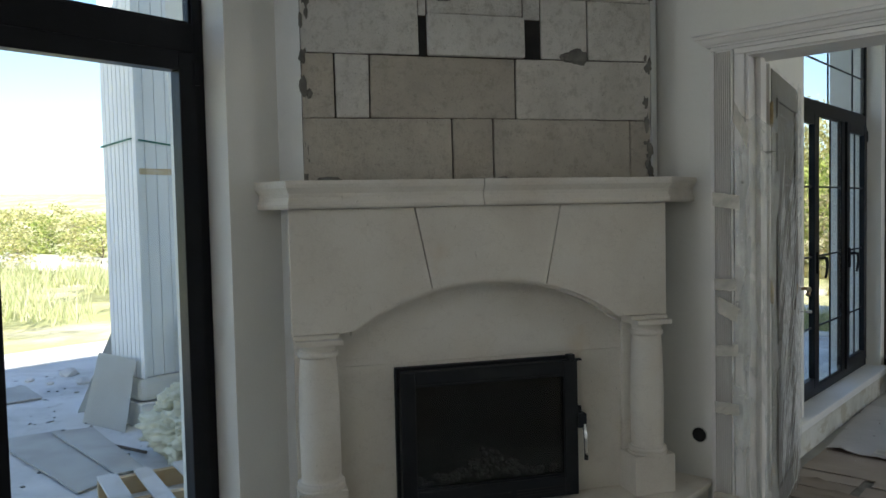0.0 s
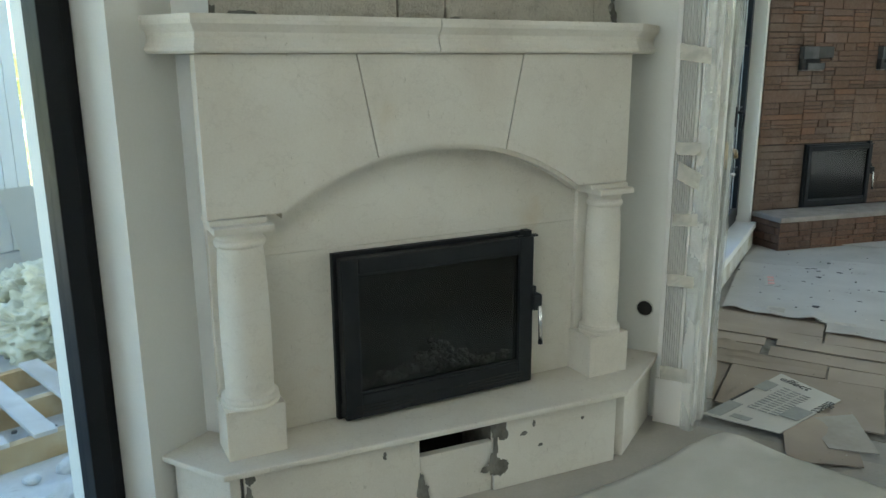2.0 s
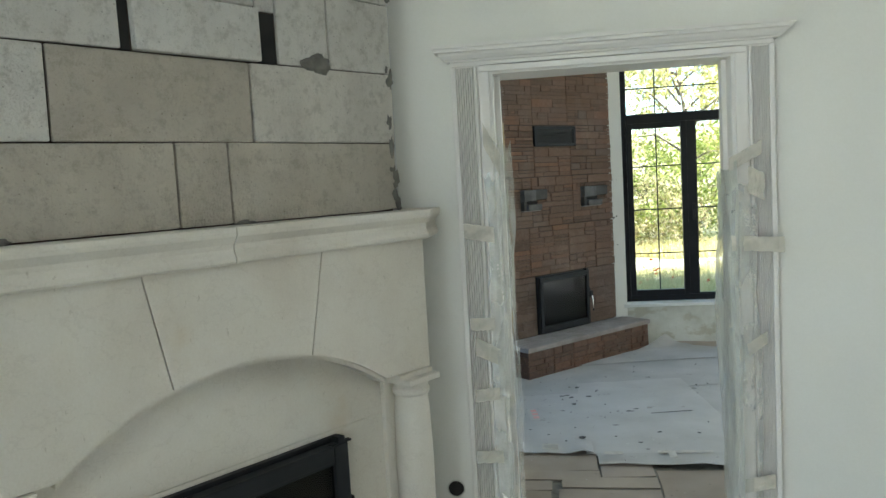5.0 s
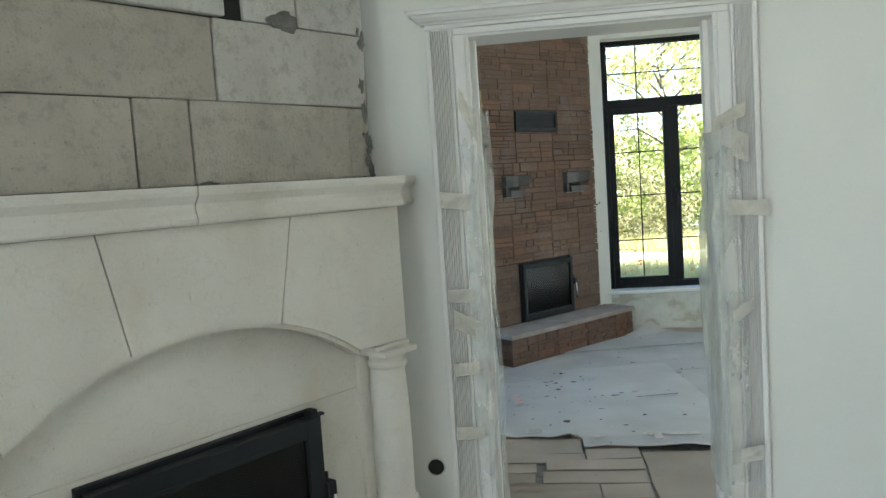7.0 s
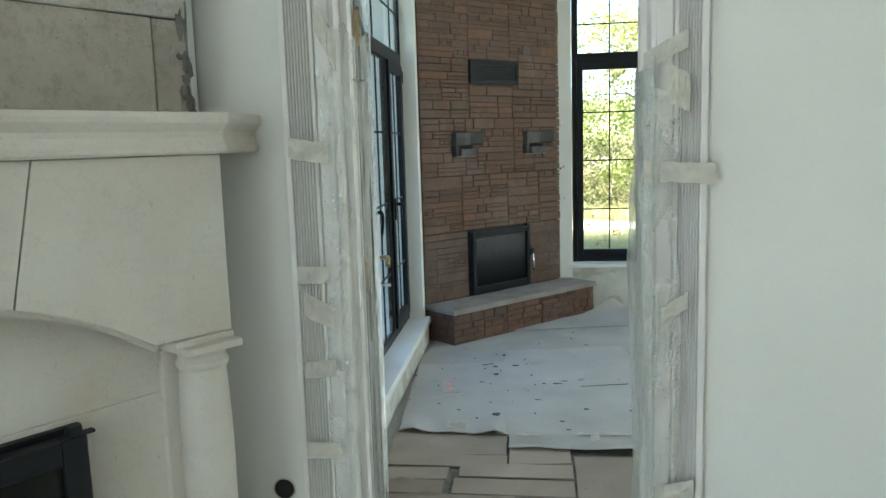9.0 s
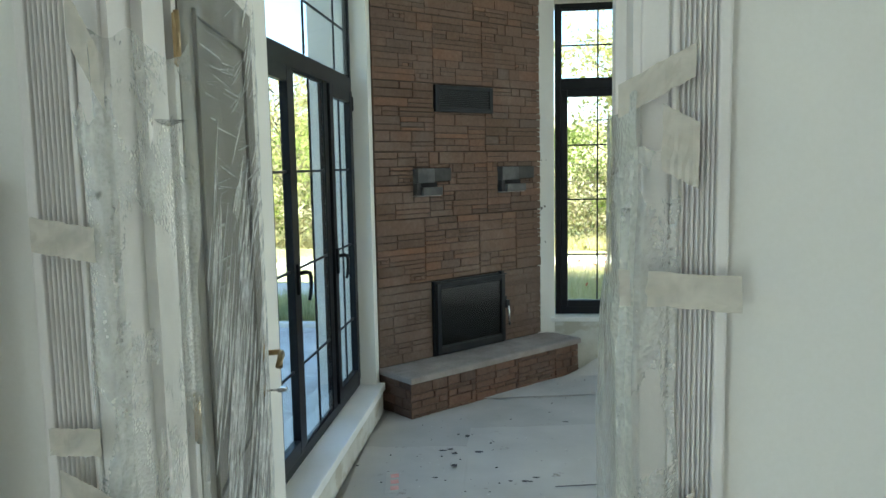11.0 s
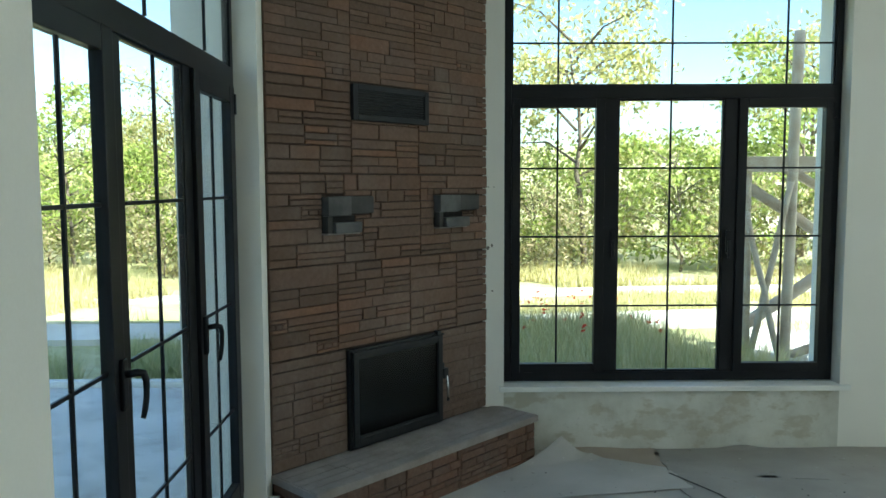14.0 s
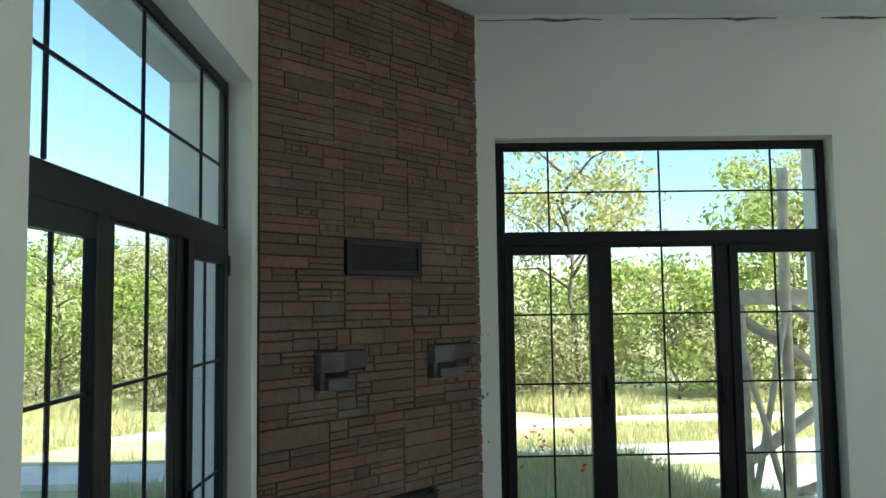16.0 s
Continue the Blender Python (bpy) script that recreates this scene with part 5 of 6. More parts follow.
sheet("paper_sheet", ((0.75, 6.7), (2.6, 6.4), (2.6, 7.62), (0.7, 7.84)), -0.039, card_dimmed_taupe, "taupe protective paper with torn edges, coloured darker to offset the lamp", "paper sheet", 0.014, 8.0, lift=((0.3, 0.0, 0.25, 0.05), (0.28, 0.5, 0.12, 0.05)))
sheet("paper_scrap", ((0.93, 7.14), (1.23, 7.08), (1.24, 7.2), (0.9, 7.42)), -0.022, card_grey, "torn flap of grey paper curling up", "paper scrap", 0.008, 9.0, 20, 12, 0.002, lift=((0.35, 1.0, 0.3, 0.05), (1.0, 0.0, 0.3, 0.02)))
for pts in (((0.71, 7.79), (0.88, 7.5), (0.885, 7.505), (0.725, 7.79)), ((0.88, 7.5), (0.97, 7.2), (0.98, 7.205), (0.892, 7.5)), ((1.23, 7.12), (1.9, 7.08), (1.9, 7.095), (1.23, 7.135))):
    solid("paper_slit", prism(pts, -0.024, -0.0225), print_dark, "dark gap where protective paper is torn", "tear")
PLANKS = ((-1.316, -0.723, 4.837, 5.201), (-1.316, -0.718, 4.694, 4.83), (-0.708, -0.411, 4.729, 5.048), (-1.316, -0.992, 4.545, 4.68), (-1.316, -0.998, 4.406, 4.535), (-0.936, -0.408, 4.576, 4.717), (-0.956, -0.411, 4.406, 4.563), (-1.316, -0.674, 4.301, 4.391), (-1.316, -0.674, 4.201, 4.292), (-0.664, -0.418, 4.211, 4.386), (-0.397, 0.531, 3.703, 4.837), (-1.095, -0.428, 3.683, 4.188), (-1.316, -1.105, 3.724, 4.188))
for k, (x0, x1, y0, y1) in enumerate(PLANKS):
    e = rng.uniform(-0.008, 0.008)
    sheet("cardboard_strip", ((x0, y0 + e), (x1, y0 - e), (x1, y1 - e * 0.5), (x0, y1 + e * 0.5)), FLOOR2 + 0.006 + 0.003 * (k % 3), card_brown, "flattened brown cardboard strip laid beside others on the floor", "cardboard", 0.006, 10.0 + k, 18, 8, 0.006, lift=((0.4, 1.0, 0.25, 0.014),) if k in (7, 8, 4) else ())
# Dark sheet laid over the floor; it colours in the shade between the strips.
solid("dark_gap", box(-1.32, 0.4, 3.64, 5.1, FLOOR2 + 0.0005, FLOOR2 + 0.003), grey_mortar, "dark sheet under the cardboard strips, standing in for shade in the gaps", "floor patch", "structure")
sheet("cardboard_piece", ((-0.618, 3.437), (-0.444, 3.478), (-0.546, 3.816), (-0.721, 3.683)), -0.025, plywood, "grey cardboard offcut in the doorway", "cardboard", 0.008, 31.0, 12, 12)
sheet("cardboard_piece", ((-0.751, 3.252), (-0.495, 3.355), (-0.597, 3.97), (-0.854, 3.868)), -0.037, card_brown, "loose brown cardboard flap in the doorway", "cardboard", 0.02, 32.0, 12, 12)


def fleece(u, v):
    p = Vector((-1.62, 2.3)).lerp(Vector((-0.98, 3.27)), u).lerp(Vector((-0.2, 1.3)).lerp(Vector((-0.36, 3.08)), u), v)
    h = 0.06 * math.exp(-((u - 0.9) / 0.25) ** 2) + 0.03 * max(0, noise.noise(Vector((p.x * 2.5, p.y * 2.5, 4.0)))) + 0.03 * min(1, 8 * v) * min(1, 8 * (1 - u) + 0.4)
    return (p.x + 0.02 * noise.noise(Vector((u * 6, v * 6, 1.0))), p.y + 0.02 * noise.noise(Vector((u * 6, v * 6, 9.0))), FLOOR + 0.006 + h)


solid("fleece_sheet", cloth(fleece, 50, 40, 0.003), sheet_cream, "cream protective fleece spread over the floor", "fleece sheet", smooth=True)
# printed box side
EC = [(-1.11, 3.498), (-0.803, 3.457), (-0.597, 3.929), (-0.864, 4.124)]
printed = sheet("printed_carton", EC, -0.015, card_white, "white printed carton side with grey panels and lettering", "carton", 0.004, 33.0, 16, 16, 0.003)


def on_card(u, v, h=0.0):
    a, b, c, d = [Vector(p) for p in EC]
    p = a.lerp(b, u).lerp(d.lerp(c, u), v)
    return Vector((p.x, p.y, -0.007 + h))


def flat_quad(pts):
    return prism([(p[0], p[1]) for p in pts], pts[0][2], pts[0][2] + 0.0012)


def lettering(text, at, along, size, parent, material):
    cu = bpy.data.curves.new("lettering", "FONT")
    cu.body, cu.size, cu.extrude = text, size, 0.0004
    tmp = bpy.data.objects.new("lettering", cu)
    me = bpy.data.meshes.new_from_object(tmp)
    bpy.data.objects.remove(tmp)
    me.materials.append(material)
    ob = new("lettering", me)
    ob.parent = parent
    d = Vector(along).normalized()
    ob.matrix_basis = Matrix.Translation(Vector(at) - parent.matrix_basis.translation) @ Matrix.Rotation(math.atan2(d.y, d.x), 4, "Z")
    return ob


for u0, u1, v0, v1, m in ((0.02, 0.22, 0.02, 0.3, print_grey), (0.0, 0.2, 0.62, 0.8, print_grey), (0.72, 0.98, 0.3, 0.55, print_grey), (0.3, 0.55, 0.05, 0.12, print_grey)):
    part("print_panel", flat_quad([on_card(u0, v0), on_card(u1, v0), on_card(u1, v1), on_card(u0, v1)]), m, printed)
for k in range(12):
    v = 0.28 + 0.045 * k
    for u in (0.3, 0.45, 0.6):
        part("print_line", flat_quad([on_card(u, v), on_card(u + rng.uniform(0.08, 0.13), v), on_card(u + 0.12, v + 0.016), on_card(u, v + 0.016)]), print_grey, printed)
lettering("effect", on_card(0.1, 0.88, 0.002), on_card(0.75, 1.0) - on_card(0.1, 0.98), 0.07, printed, print_dark)
lettering("effect", on_card(0.93, 0.86, 0.002), on_card(0.97, 0.4) - on_card(0.97, 0.9), 0.07, printed, print_dark)
part("print_bar", flat_quad([on_card(0.01, 0.3), on_card(0.05, 0.3), on_card(0.05, 0.6), on_card(0.01, 0.6)]), print_dark, printed)
# marks on the large sheets
lab = solid("paper_label", flat_quad([(-1.13, 5.72, -0.014), (-1.07, 5.74, -0.014), (-1.11, 6.0, -0.014), (-1.17, 5.98, -0.014)]), card_white, "small white and red label stuck on cardboard", "label")
for k in range(3):
    y = 5.76 + 0.075 * k
    part("red_mark", flat_quad([(-1.11 - 0.012 * k, y, -0.0125), (-1.07 - 0.012 * k, y + 0.015, -0.0125), (-1.08 - 0.012 * k, y + 0.06, -0.0125), (-1.12 - 0.012 * k, y + 0.045, -0.0125)]), print_red, lab)
MARKS = ((-0.818, 6.084, 0.02, 0.8), (-0.792, 5.345, 0.026, 0.9), (-0.515, 5.92, 0.013, 0.5), (-0.433, 5.92, 0.028, 0.4), (-0.382, 5.971, 0.018, 0.5), (-0.556, 5.612, 0.018, 0.3), (-0.29, 5.458, 0.016, 0.6), (-0.043, 5.437, 0.014, 0.6), (-0.433, 5.263, 0.014, 0.5), (-0.402, 5.14, 0.012, 0.5), (-0.905, 5.92, 0.016, 0.4), (-1.131, 5.509, 0.009, 0.6), (-1.008, 5.407, 0.01, 0.5), (-0.833, 5.54, 0.01, 0.4), (-0.7, 6.309, 0.02, 0.7), (-0.905, 6.299, 0.022, 0.4), (-0.864, 6.32, 0.02, 0.5), (-0.833, 6.258, 0.016, 0.7), (-0.782, 6.535, 0.016, 1.4), (-0.187, 6.843, 0.02, 0.4), (0.111, 6.484, 0.022, 0.4))
for k, (x, y, w, f) in enumerate(MARKS):
    ring = []
    for q in range(11):
        a = 6.2832 * q / 11
        d = w * (1 + 0.55 * noise.noise(Vector((math.cos(a) * 1.4, math.sin(a) * 1.4, k * 3.1))))
        ring.append((x + math.cos(a) * d, y + math.sin(a) * d * f, -0.008 if x < -0.74 else -0.016))
    solid("cardboard_hole", flat_quad(ring), print_dark, "small ragged dark tear in the cardboard", "tear")
solid("cardboard_slit", flat_quad([(-0.29, 5.86, -0.016), (0.0, 5.91, -0.016), (0.005, 5.925, -0.016), (-0.29, 5.868, -0.016)]), print_dark, "long thin tear in the cardboard", "tear")
for x, y, w, h, z in ((-1.0, 5.17, 0.05, 0.045, -0.005), (-0.62, 5.02, 0.055, 0.022, 0.005), (-0.28, 4.98, 0.022, 0.05, 0.01), (-0.19, 5.08, 0.16, 0.016, -0.011)):
    solid("tape_strip", flat_quad([(x - w, y - h, z), (x + w, y - h * 1.15, z), (x + w, y + h, z), (x - w, y + h * 1.1, z)]), masking, "pale tape strip on cardboard", "tape", group="tape strips")
for k in range(7):
    bm = bmesh.new()
    bmesh.ops.create_icosphere(bm, subdivisions=2, radius=1.0)
    p, a = Vector((rng.uniform(-0.305, -0.26), Y2 - 0.001, rng.choice((1.25, 1.3, 1.55, 1.6, 0.95)) + rng.uniform(-0.05, 0.05))), rng.uniform(0.003, 0.009)
    for v in bm.verts:
        q = v.co * (1 + 0.5 * noise.noise(v.co * 1.8 + Vector((k, 7, 0))))
        v.co = p + Vector((q.x * a, q.y * 0.0016, q.z * a * 1.4))
    solid("plaster_chip", bm, grey_mortar, "grey chip in the plaster beside the brickwork", "plaster chip", "structure")
dirt = bmesh.new()
for k in range(80):
    x, y = rng.uniform(-1.2, 1.6), rng.uniform(4.7, 8.1)
    if k < 14:
        x, y = rng.gauss(-0.8, 0.25), rng.gauss(6.2, 0.25)
    r = rng.uniform(0.002, 0.008)
    bmesh.ops.create_cube(dirt, size=1, matrix=Matrix.Translation((x, y, -0.015 + r * 0.3)) @ Matrix.Rotation(rng.random() * 3, 4, "Z") @ Matrix.Diagonal((r * 1.5, r, r * 0.5, 1)))
solid("debris", dirt, print_dark, "scattered dark crumbs of rubble on the paper", "debris", "stuff")


# ---- outside the first room ----
TZ = -0.2
pillar = thing("porch_pillar", (-6.05, 3.3, TZ), "square white pillar boarded with vertical planks on a stone base", "pillar")
px0, px1, py0, py1 = -6.34, -5.76, 3.0, 3.6
part("shaft", box(px0 + 0.05, px1 - 0.05, py0 + 0.05, py1 - 0.05, TZ + 0.4, 5.0), facade_paint, pillar)
for k in range(8):
    a = px0 + 0.04 + k * 0.0715
    part("plank", box(a + 0.004, a + 0.0675, py0 + 0.03, py0 + 0.052, TZ + 0.4, 5.0, 0.004), facade_paint, pillar)
for k in range(6):
    a = py0 + 0.04 + k * 0.095
    part("plank", box(px1 - 0.052, px1 - 0.034, a + 0.002, a + 0.093, TZ + 0.4, 5.0, 0.003), facade_paint, pillar)
part("base", box(px0, px1, py0, py1, TZ, TZ + 0.2, 0.012), marble, pillar)
part("base_torus", box(px0 + 0.012, px1 - 0.012, py0 + 0.012, py1 - 0.012, TZ + 0.205, TZ + 0.4, 0.05), marble, pillar)
green = mottled("green_cord", (0.03, 0.12, 0.09), (0.05, 0.18, 0.13), 9, 0.6, 60, 0.1)
for z in (2.1, 3.08):
    part("cord", tube([(px0 + 0.03, py0 + 0.02, z - 0.03), (px1 - 0.03, py0 + 0.02, z), (px1 - 0.025, py1 - 0.1, z - 0.05)], 0.008, 6), green, pillar, "green binding cord")
part("stain", box(px1 - 0.036, px1 - 0.031, py0 + 0.05, py1 - 0.1, 1.82, 1.87), mottled("rust_stain", (0.45, 0.34, 0.2), (0.6, 0.5, 0.36), 20, 0.9, 60, 0.2), pillar)


def slab_leaning(pts, thick, material, label):
    bm = bmesh.new()
    bm.faces.new([bm.verts.new(p) for p in pts])
    bmesh.ops.solidify(bm, geom=bm.faces[:], thickness=thick)
    return solid("stone_tile", bm, material, label, "stone tile", group="leaning tiles")


slab_leaning([(-6.36, 2.79, TZ), (-5.77, 2.87, TZ), (-5.79, 2.99, TZ + 0.56), (-6.36, 2.95, TZ + 0.56)], 0.03, marble, "pale square stone tile leaning on the pillar")
slab_leaning([(-6.72, 2.9, TZ), (-6.7, 3.5, TZ), (-6.4, 3.5, TZ + 0.75), (-6.4, 3.1, TZ + 0.75)], 0.03, marble, "pale stone tile leaning behind the pillar")
slab_leaning([(-5.5, 3.38, TZ), (-5.48, 3.95, TZ), (-5.7, 3.95, TZ + 0.85), (-5.72, 3.32, TZ + 0.85)], 0.03, marble, "pale stone tile leaning on the pillar's side")
for k, (cs, z) in enumerate(((((-6.3, 2.1), (-4.67, 2.05), (-4.74, 2.32), (-6.2, 2.55)), TZ + 0.01), (((-6.1, 2.45), (-4.75, 2.33), (-4.72, 2.5), (-6.0, 2.72)), TZ + 0.03), (((-8.3, 2.3), (-7.6, 2.2), (-7.5, 2.9), (-8.2, 3.0)), TZ + 0.01))):
    sheet("board", cs, z, plywood, "dusty grey board lying on the concrete terrace", "board", 0.006, 40.0 + k, 10, 10, 0.012)
solid("stick", tube([(-6.1, 2.75, TZ + 0.02), (-5.8, 2.62, TZ + 0.03), (-5.5, 2.62, TZ + 0.02), (-5.1, 2.7, TZ + 0.02)], 0.012, 8), bark, "thin bent stick lying on the terrace", "stick", smooth=True)

# pallet
P = Local(-3.64, 1.87, 165.0)
pallet = thing("pallet", P(0.45, 0.2, TZ), "weathered pine pallet lying on the terrace", "pallet")
for s in (0.0, 0.43, 0.87):
    part("bearer", P.box(s, s + 0.05, 0.0, 0.78, TZ, TZ + 0.11, 0.004), pallet_wood, pallet)
for n0 in (0.0, 0.21, 0.44, 0.67):
    part("deck_board", P.box(-0.005, 0.925, n0, n0 + rng.uniform(0.09, 0.12), TZ + 0.111, TZ + 0.132, 0.003), deck_wood, pallet)

wool_ob = thing("insulation_bale", (-4.75, 2.9, TZ), "crumpled yellow-green mineral wool heap", "insulation")
for k, (x, y, z, a, b, c) in enumerate(((-4.7, 2.88, 0.0, 0.44, 0.3, 0.22), (-4.45, 2.98, 0.24, 0.4, 0.28, 0.2), (-4.92, 2.95, 0.1, 0.26, 0.24, 0.2))):
    bm = bmesh.new()
    bmesh.ops.create_icosphere(bm, subdivisions=6, radius=1)
    for v in bm.verts:
        n = v.co.copy()
        r = 1 + 0.32 * noise.noise(n * 1.6 + Vector((k * 3, 0, 0))) - 0.3 * abs(noise.noise(n * 3.1 + Vector((0, k, 0)))) + 0.12 * noise.noise(n * 8) + 0.07 * noise.noise(n * 22) + 0.04 * noise.noise(n * 50)
        v.co = Vector((x + n.x * a * r, y + n.y * b * r, max(TZ, z + n.z * c * r)))
    part("wool_roll", bm, wool, wool_ob, "", True)
for k in range(26):
    x, y = (rng.uniform(-8.5, -7.0), rng.uniform(3.0, 4.2)) if k < 18 else (rng.uniform(-3.5, -3.2), rng.uniform(1.9, 2.2))
    r = rng.uniform(0.03, 0.09)
    bm = bmesh.new()
    bmesh.ops.create_icosphere(bm, subdivisions=2, radius=r)
    for v in bm.verts:
        v.co *= 1 + 0.5 * noise.noise(v.co * 14 + Vector((k, 0, 0)))
        v.co.z *= 0.6
        v.co += Vector((x, y, TZ + r * 0.35))
    solid("rubble_stone", bm, concrete, "broken piece of pale rubble on the terrace", "rubble", group="rubble")


grit = bmesh.new()
for k in range(500):
    x, y = rng.uniform(-9, -3.0), rng.uniform(0.5, 5.0)
    r = rng.uniform(0.004, 0.02)
    bmesh.ops.create_cube(grit, size=1, matrix=Matrix.Translation((x, y, TZ + r * 0.25)) @ Matrix.Rotation(rng.random() * 3, 4, "Z") @ Matrix.Diagonal((r * rng.uniform(1, 2.5), r, r * 0.5, 1)))
solid("grit", grit, grey_mortar, "scattered grit and chips of wood on the terrace", "debris", "stuff")


# ---- ground, terrace and growth ----
def far(x, y):
    d = math.hypot(x, y - 3)
    return 0.1 * min(max(y - 27, 0), 60) - 0.32 - 0.4 * min(max((-x - 9.0) / 8, 0), 1) + max(0.0, d - 70) * 0.022 * (1 + 0.6 * noise.noise(Vector((x * 0.01, y * 0.01, 3.0)))) + 0.06 * noise.noise(Vector((x * 0.2, y * 0.2, 0))) * min(1, max(d - 9, 0) / 6)


bm = bmesh.new()
axis = [-900, -600, -400, -280, -200, -150, -120, -95, -75, -60, -50, -42] + list(range(-36, 37, 2)) + [42, 50, 60, 75, 95, 120, 150, 200, 280, 400, 600, 900]
grid = [[bm.verts.new((x, y, far(x, y))) for y in axis] for x in axis]
for i in range(len(axis) - 1):
    for j in range(len(axis) - 1):
        bm.faces.new((grid[i][j], grid[i + 1][j], grid[i + 1][j + 1], grid[i][j + 1]))
solid("ground", bm, meadow, "dry meadow with patches of grass and bare soil", "ground", "structure", smooth=True)
bm = bmesh.new()
box(-10.5, OUT1, SOUTH - 2, 6.5, -0.5, TZ, bm=bm)
box(-10.5, OUT2, 6.5, 10.4, -0.5, TZ, bm=bm)
box(OUT1, OUT2, Y1B, 6.5, -0.5, TZ, bm=bm)
solid("terrace", bm, concrete, "dusty pale concrete terrace round the house", "terrace", "structure")
for k in range(3):
    solid("terrace_step", box(-11.2 - 0.5 * k, -10.51 - 0.5 * k, SOUTH - 2, 12, -0.9, TZ - 0.12 * (k + 1), 0.01), concrete, "pale concrete terrace step", "step", "structure")
solid("terrace_edge", box(-6, -2.2, 10.4, 10.52, -0.4, TZ + 0.06, 0.03), marble, "pale stone edging of the terrace", "edging", "structure")
for wide, far_side in (((-60, 12.2), (-20, 12.4), (-3, 12.9), (3, 13.8), (12, 14.4), (30, 14.2)), ((30, 15.4), (12, 15.5), (3, 14.9), (-3, 14.0), (-20, 13.6), (-60, 13.8))), (((-60, 15.4), (-20, 15.6), (-3, 16.2), (3, 17.1), (12, 17.6), (30, 17.4)), ((30, 18.0), (12, 18.1), (3, 17.6), (-3, 16.7), (-20, 16.2), (-60, 16.1))):
    solid("track", prism(list(wide + far_side), -0.5, -0.245), track, "pale dusty wheel track through the meadow", "track", "structure")
solid("paving", prism([(2.6, 10.6), (8, 10.6), (8, 14), (3.6, 14), (3.0, 12.2)], -0.5, -0.24), concrete, "pale concrete paving beside the house", "paving", "structure")
solid("kerb_stone", prism([(0.9, 10.9), (2.2, 11.7), (2.12, 11.82), (0.82, 11.02)], -0.4, -0.2, 0.01), concrete, "narrow pale concrete kerb in the grass", "kerb", "structure")

# rough timber trestle beyond the far window
tre = thing("timber_trestle", (3.0, 11.6, -0.24), "rough timber trestle of poles and beams beside the house", "trestle")
GZ = -0.24


def pole(a, b, r0, r1, name="pole"):
    a, b = Vector(a), Vector(b)
    pts = [a.lerp(b, k / 6) + noise.noise_vector(a * 3 + Vector((k * 0.7, 0, 0))) * 0.015 for k in range(7)]
    part(name, tube(pts, [r0 + (r1 - r0) * k / 6 for k in range(7)], 10), timber, tre, "", True)


pole((3.06, 11.5, GZ), (3.12, 11.5, 3.2), 0.055, 0.055, "post")
pole((2.68, 11.6, GZ), (2.66, 11.6, 1.75), 0.05, 0.045, "post")
pole((2.98, 11.42, GZ), (2.62, 11.5, 1.35), 0.035, 0.03)
pole((2.7, 11.55, GZ), (3.05, 11.42, 1.65), 0.035, 0.03)
part("beam", box(2.45, 4.0, 11.5, 11.6, 1.76, 1.92, 0.008), timber, tre)
pole((2.7, 11.66, 1.6), (3.75, 11.7, 0.95), 0.06, 0.06, "brace")
pole((2.6, 11.8, 0.0), (3.9, 11.8, 0.85), 0.07, 0.07, "brace")
pole((3.1, 11.7, 1.8), (4.2, 11.7, 1.2), 0.05, 0.05, "brace")
pole((3.15, 11.7, GZ), (4.2, 11.5, 0.15), 0.05, 0.05, "brace")


# trees: a few built, then repeated
def leaf_quads(bm, c, spread, count, size, r):
    for _ in range(count):
        p = c + Vector((r.gauss(0, spread), r.gauss(0, spread), r.gauss(0, spread * 0.7)))
        n = Vector((r.uniform(-1, 1), r.uniform(-1, 1), r.uniform(-0.3, 1))).normalized()
        a = n.orthogonal().normalized()
        a = (Matrix.Rotation(r.random() * 6.28, 3, n) @ a) * size * r.uniform(0.6, 1.3)
        b = n.cross(a) * r.uniform(0.4, 0.6)
        bm.faces.new([bm.verts.new(q) for q in (p - a, p - b * 0.8, p + a, p + b)])


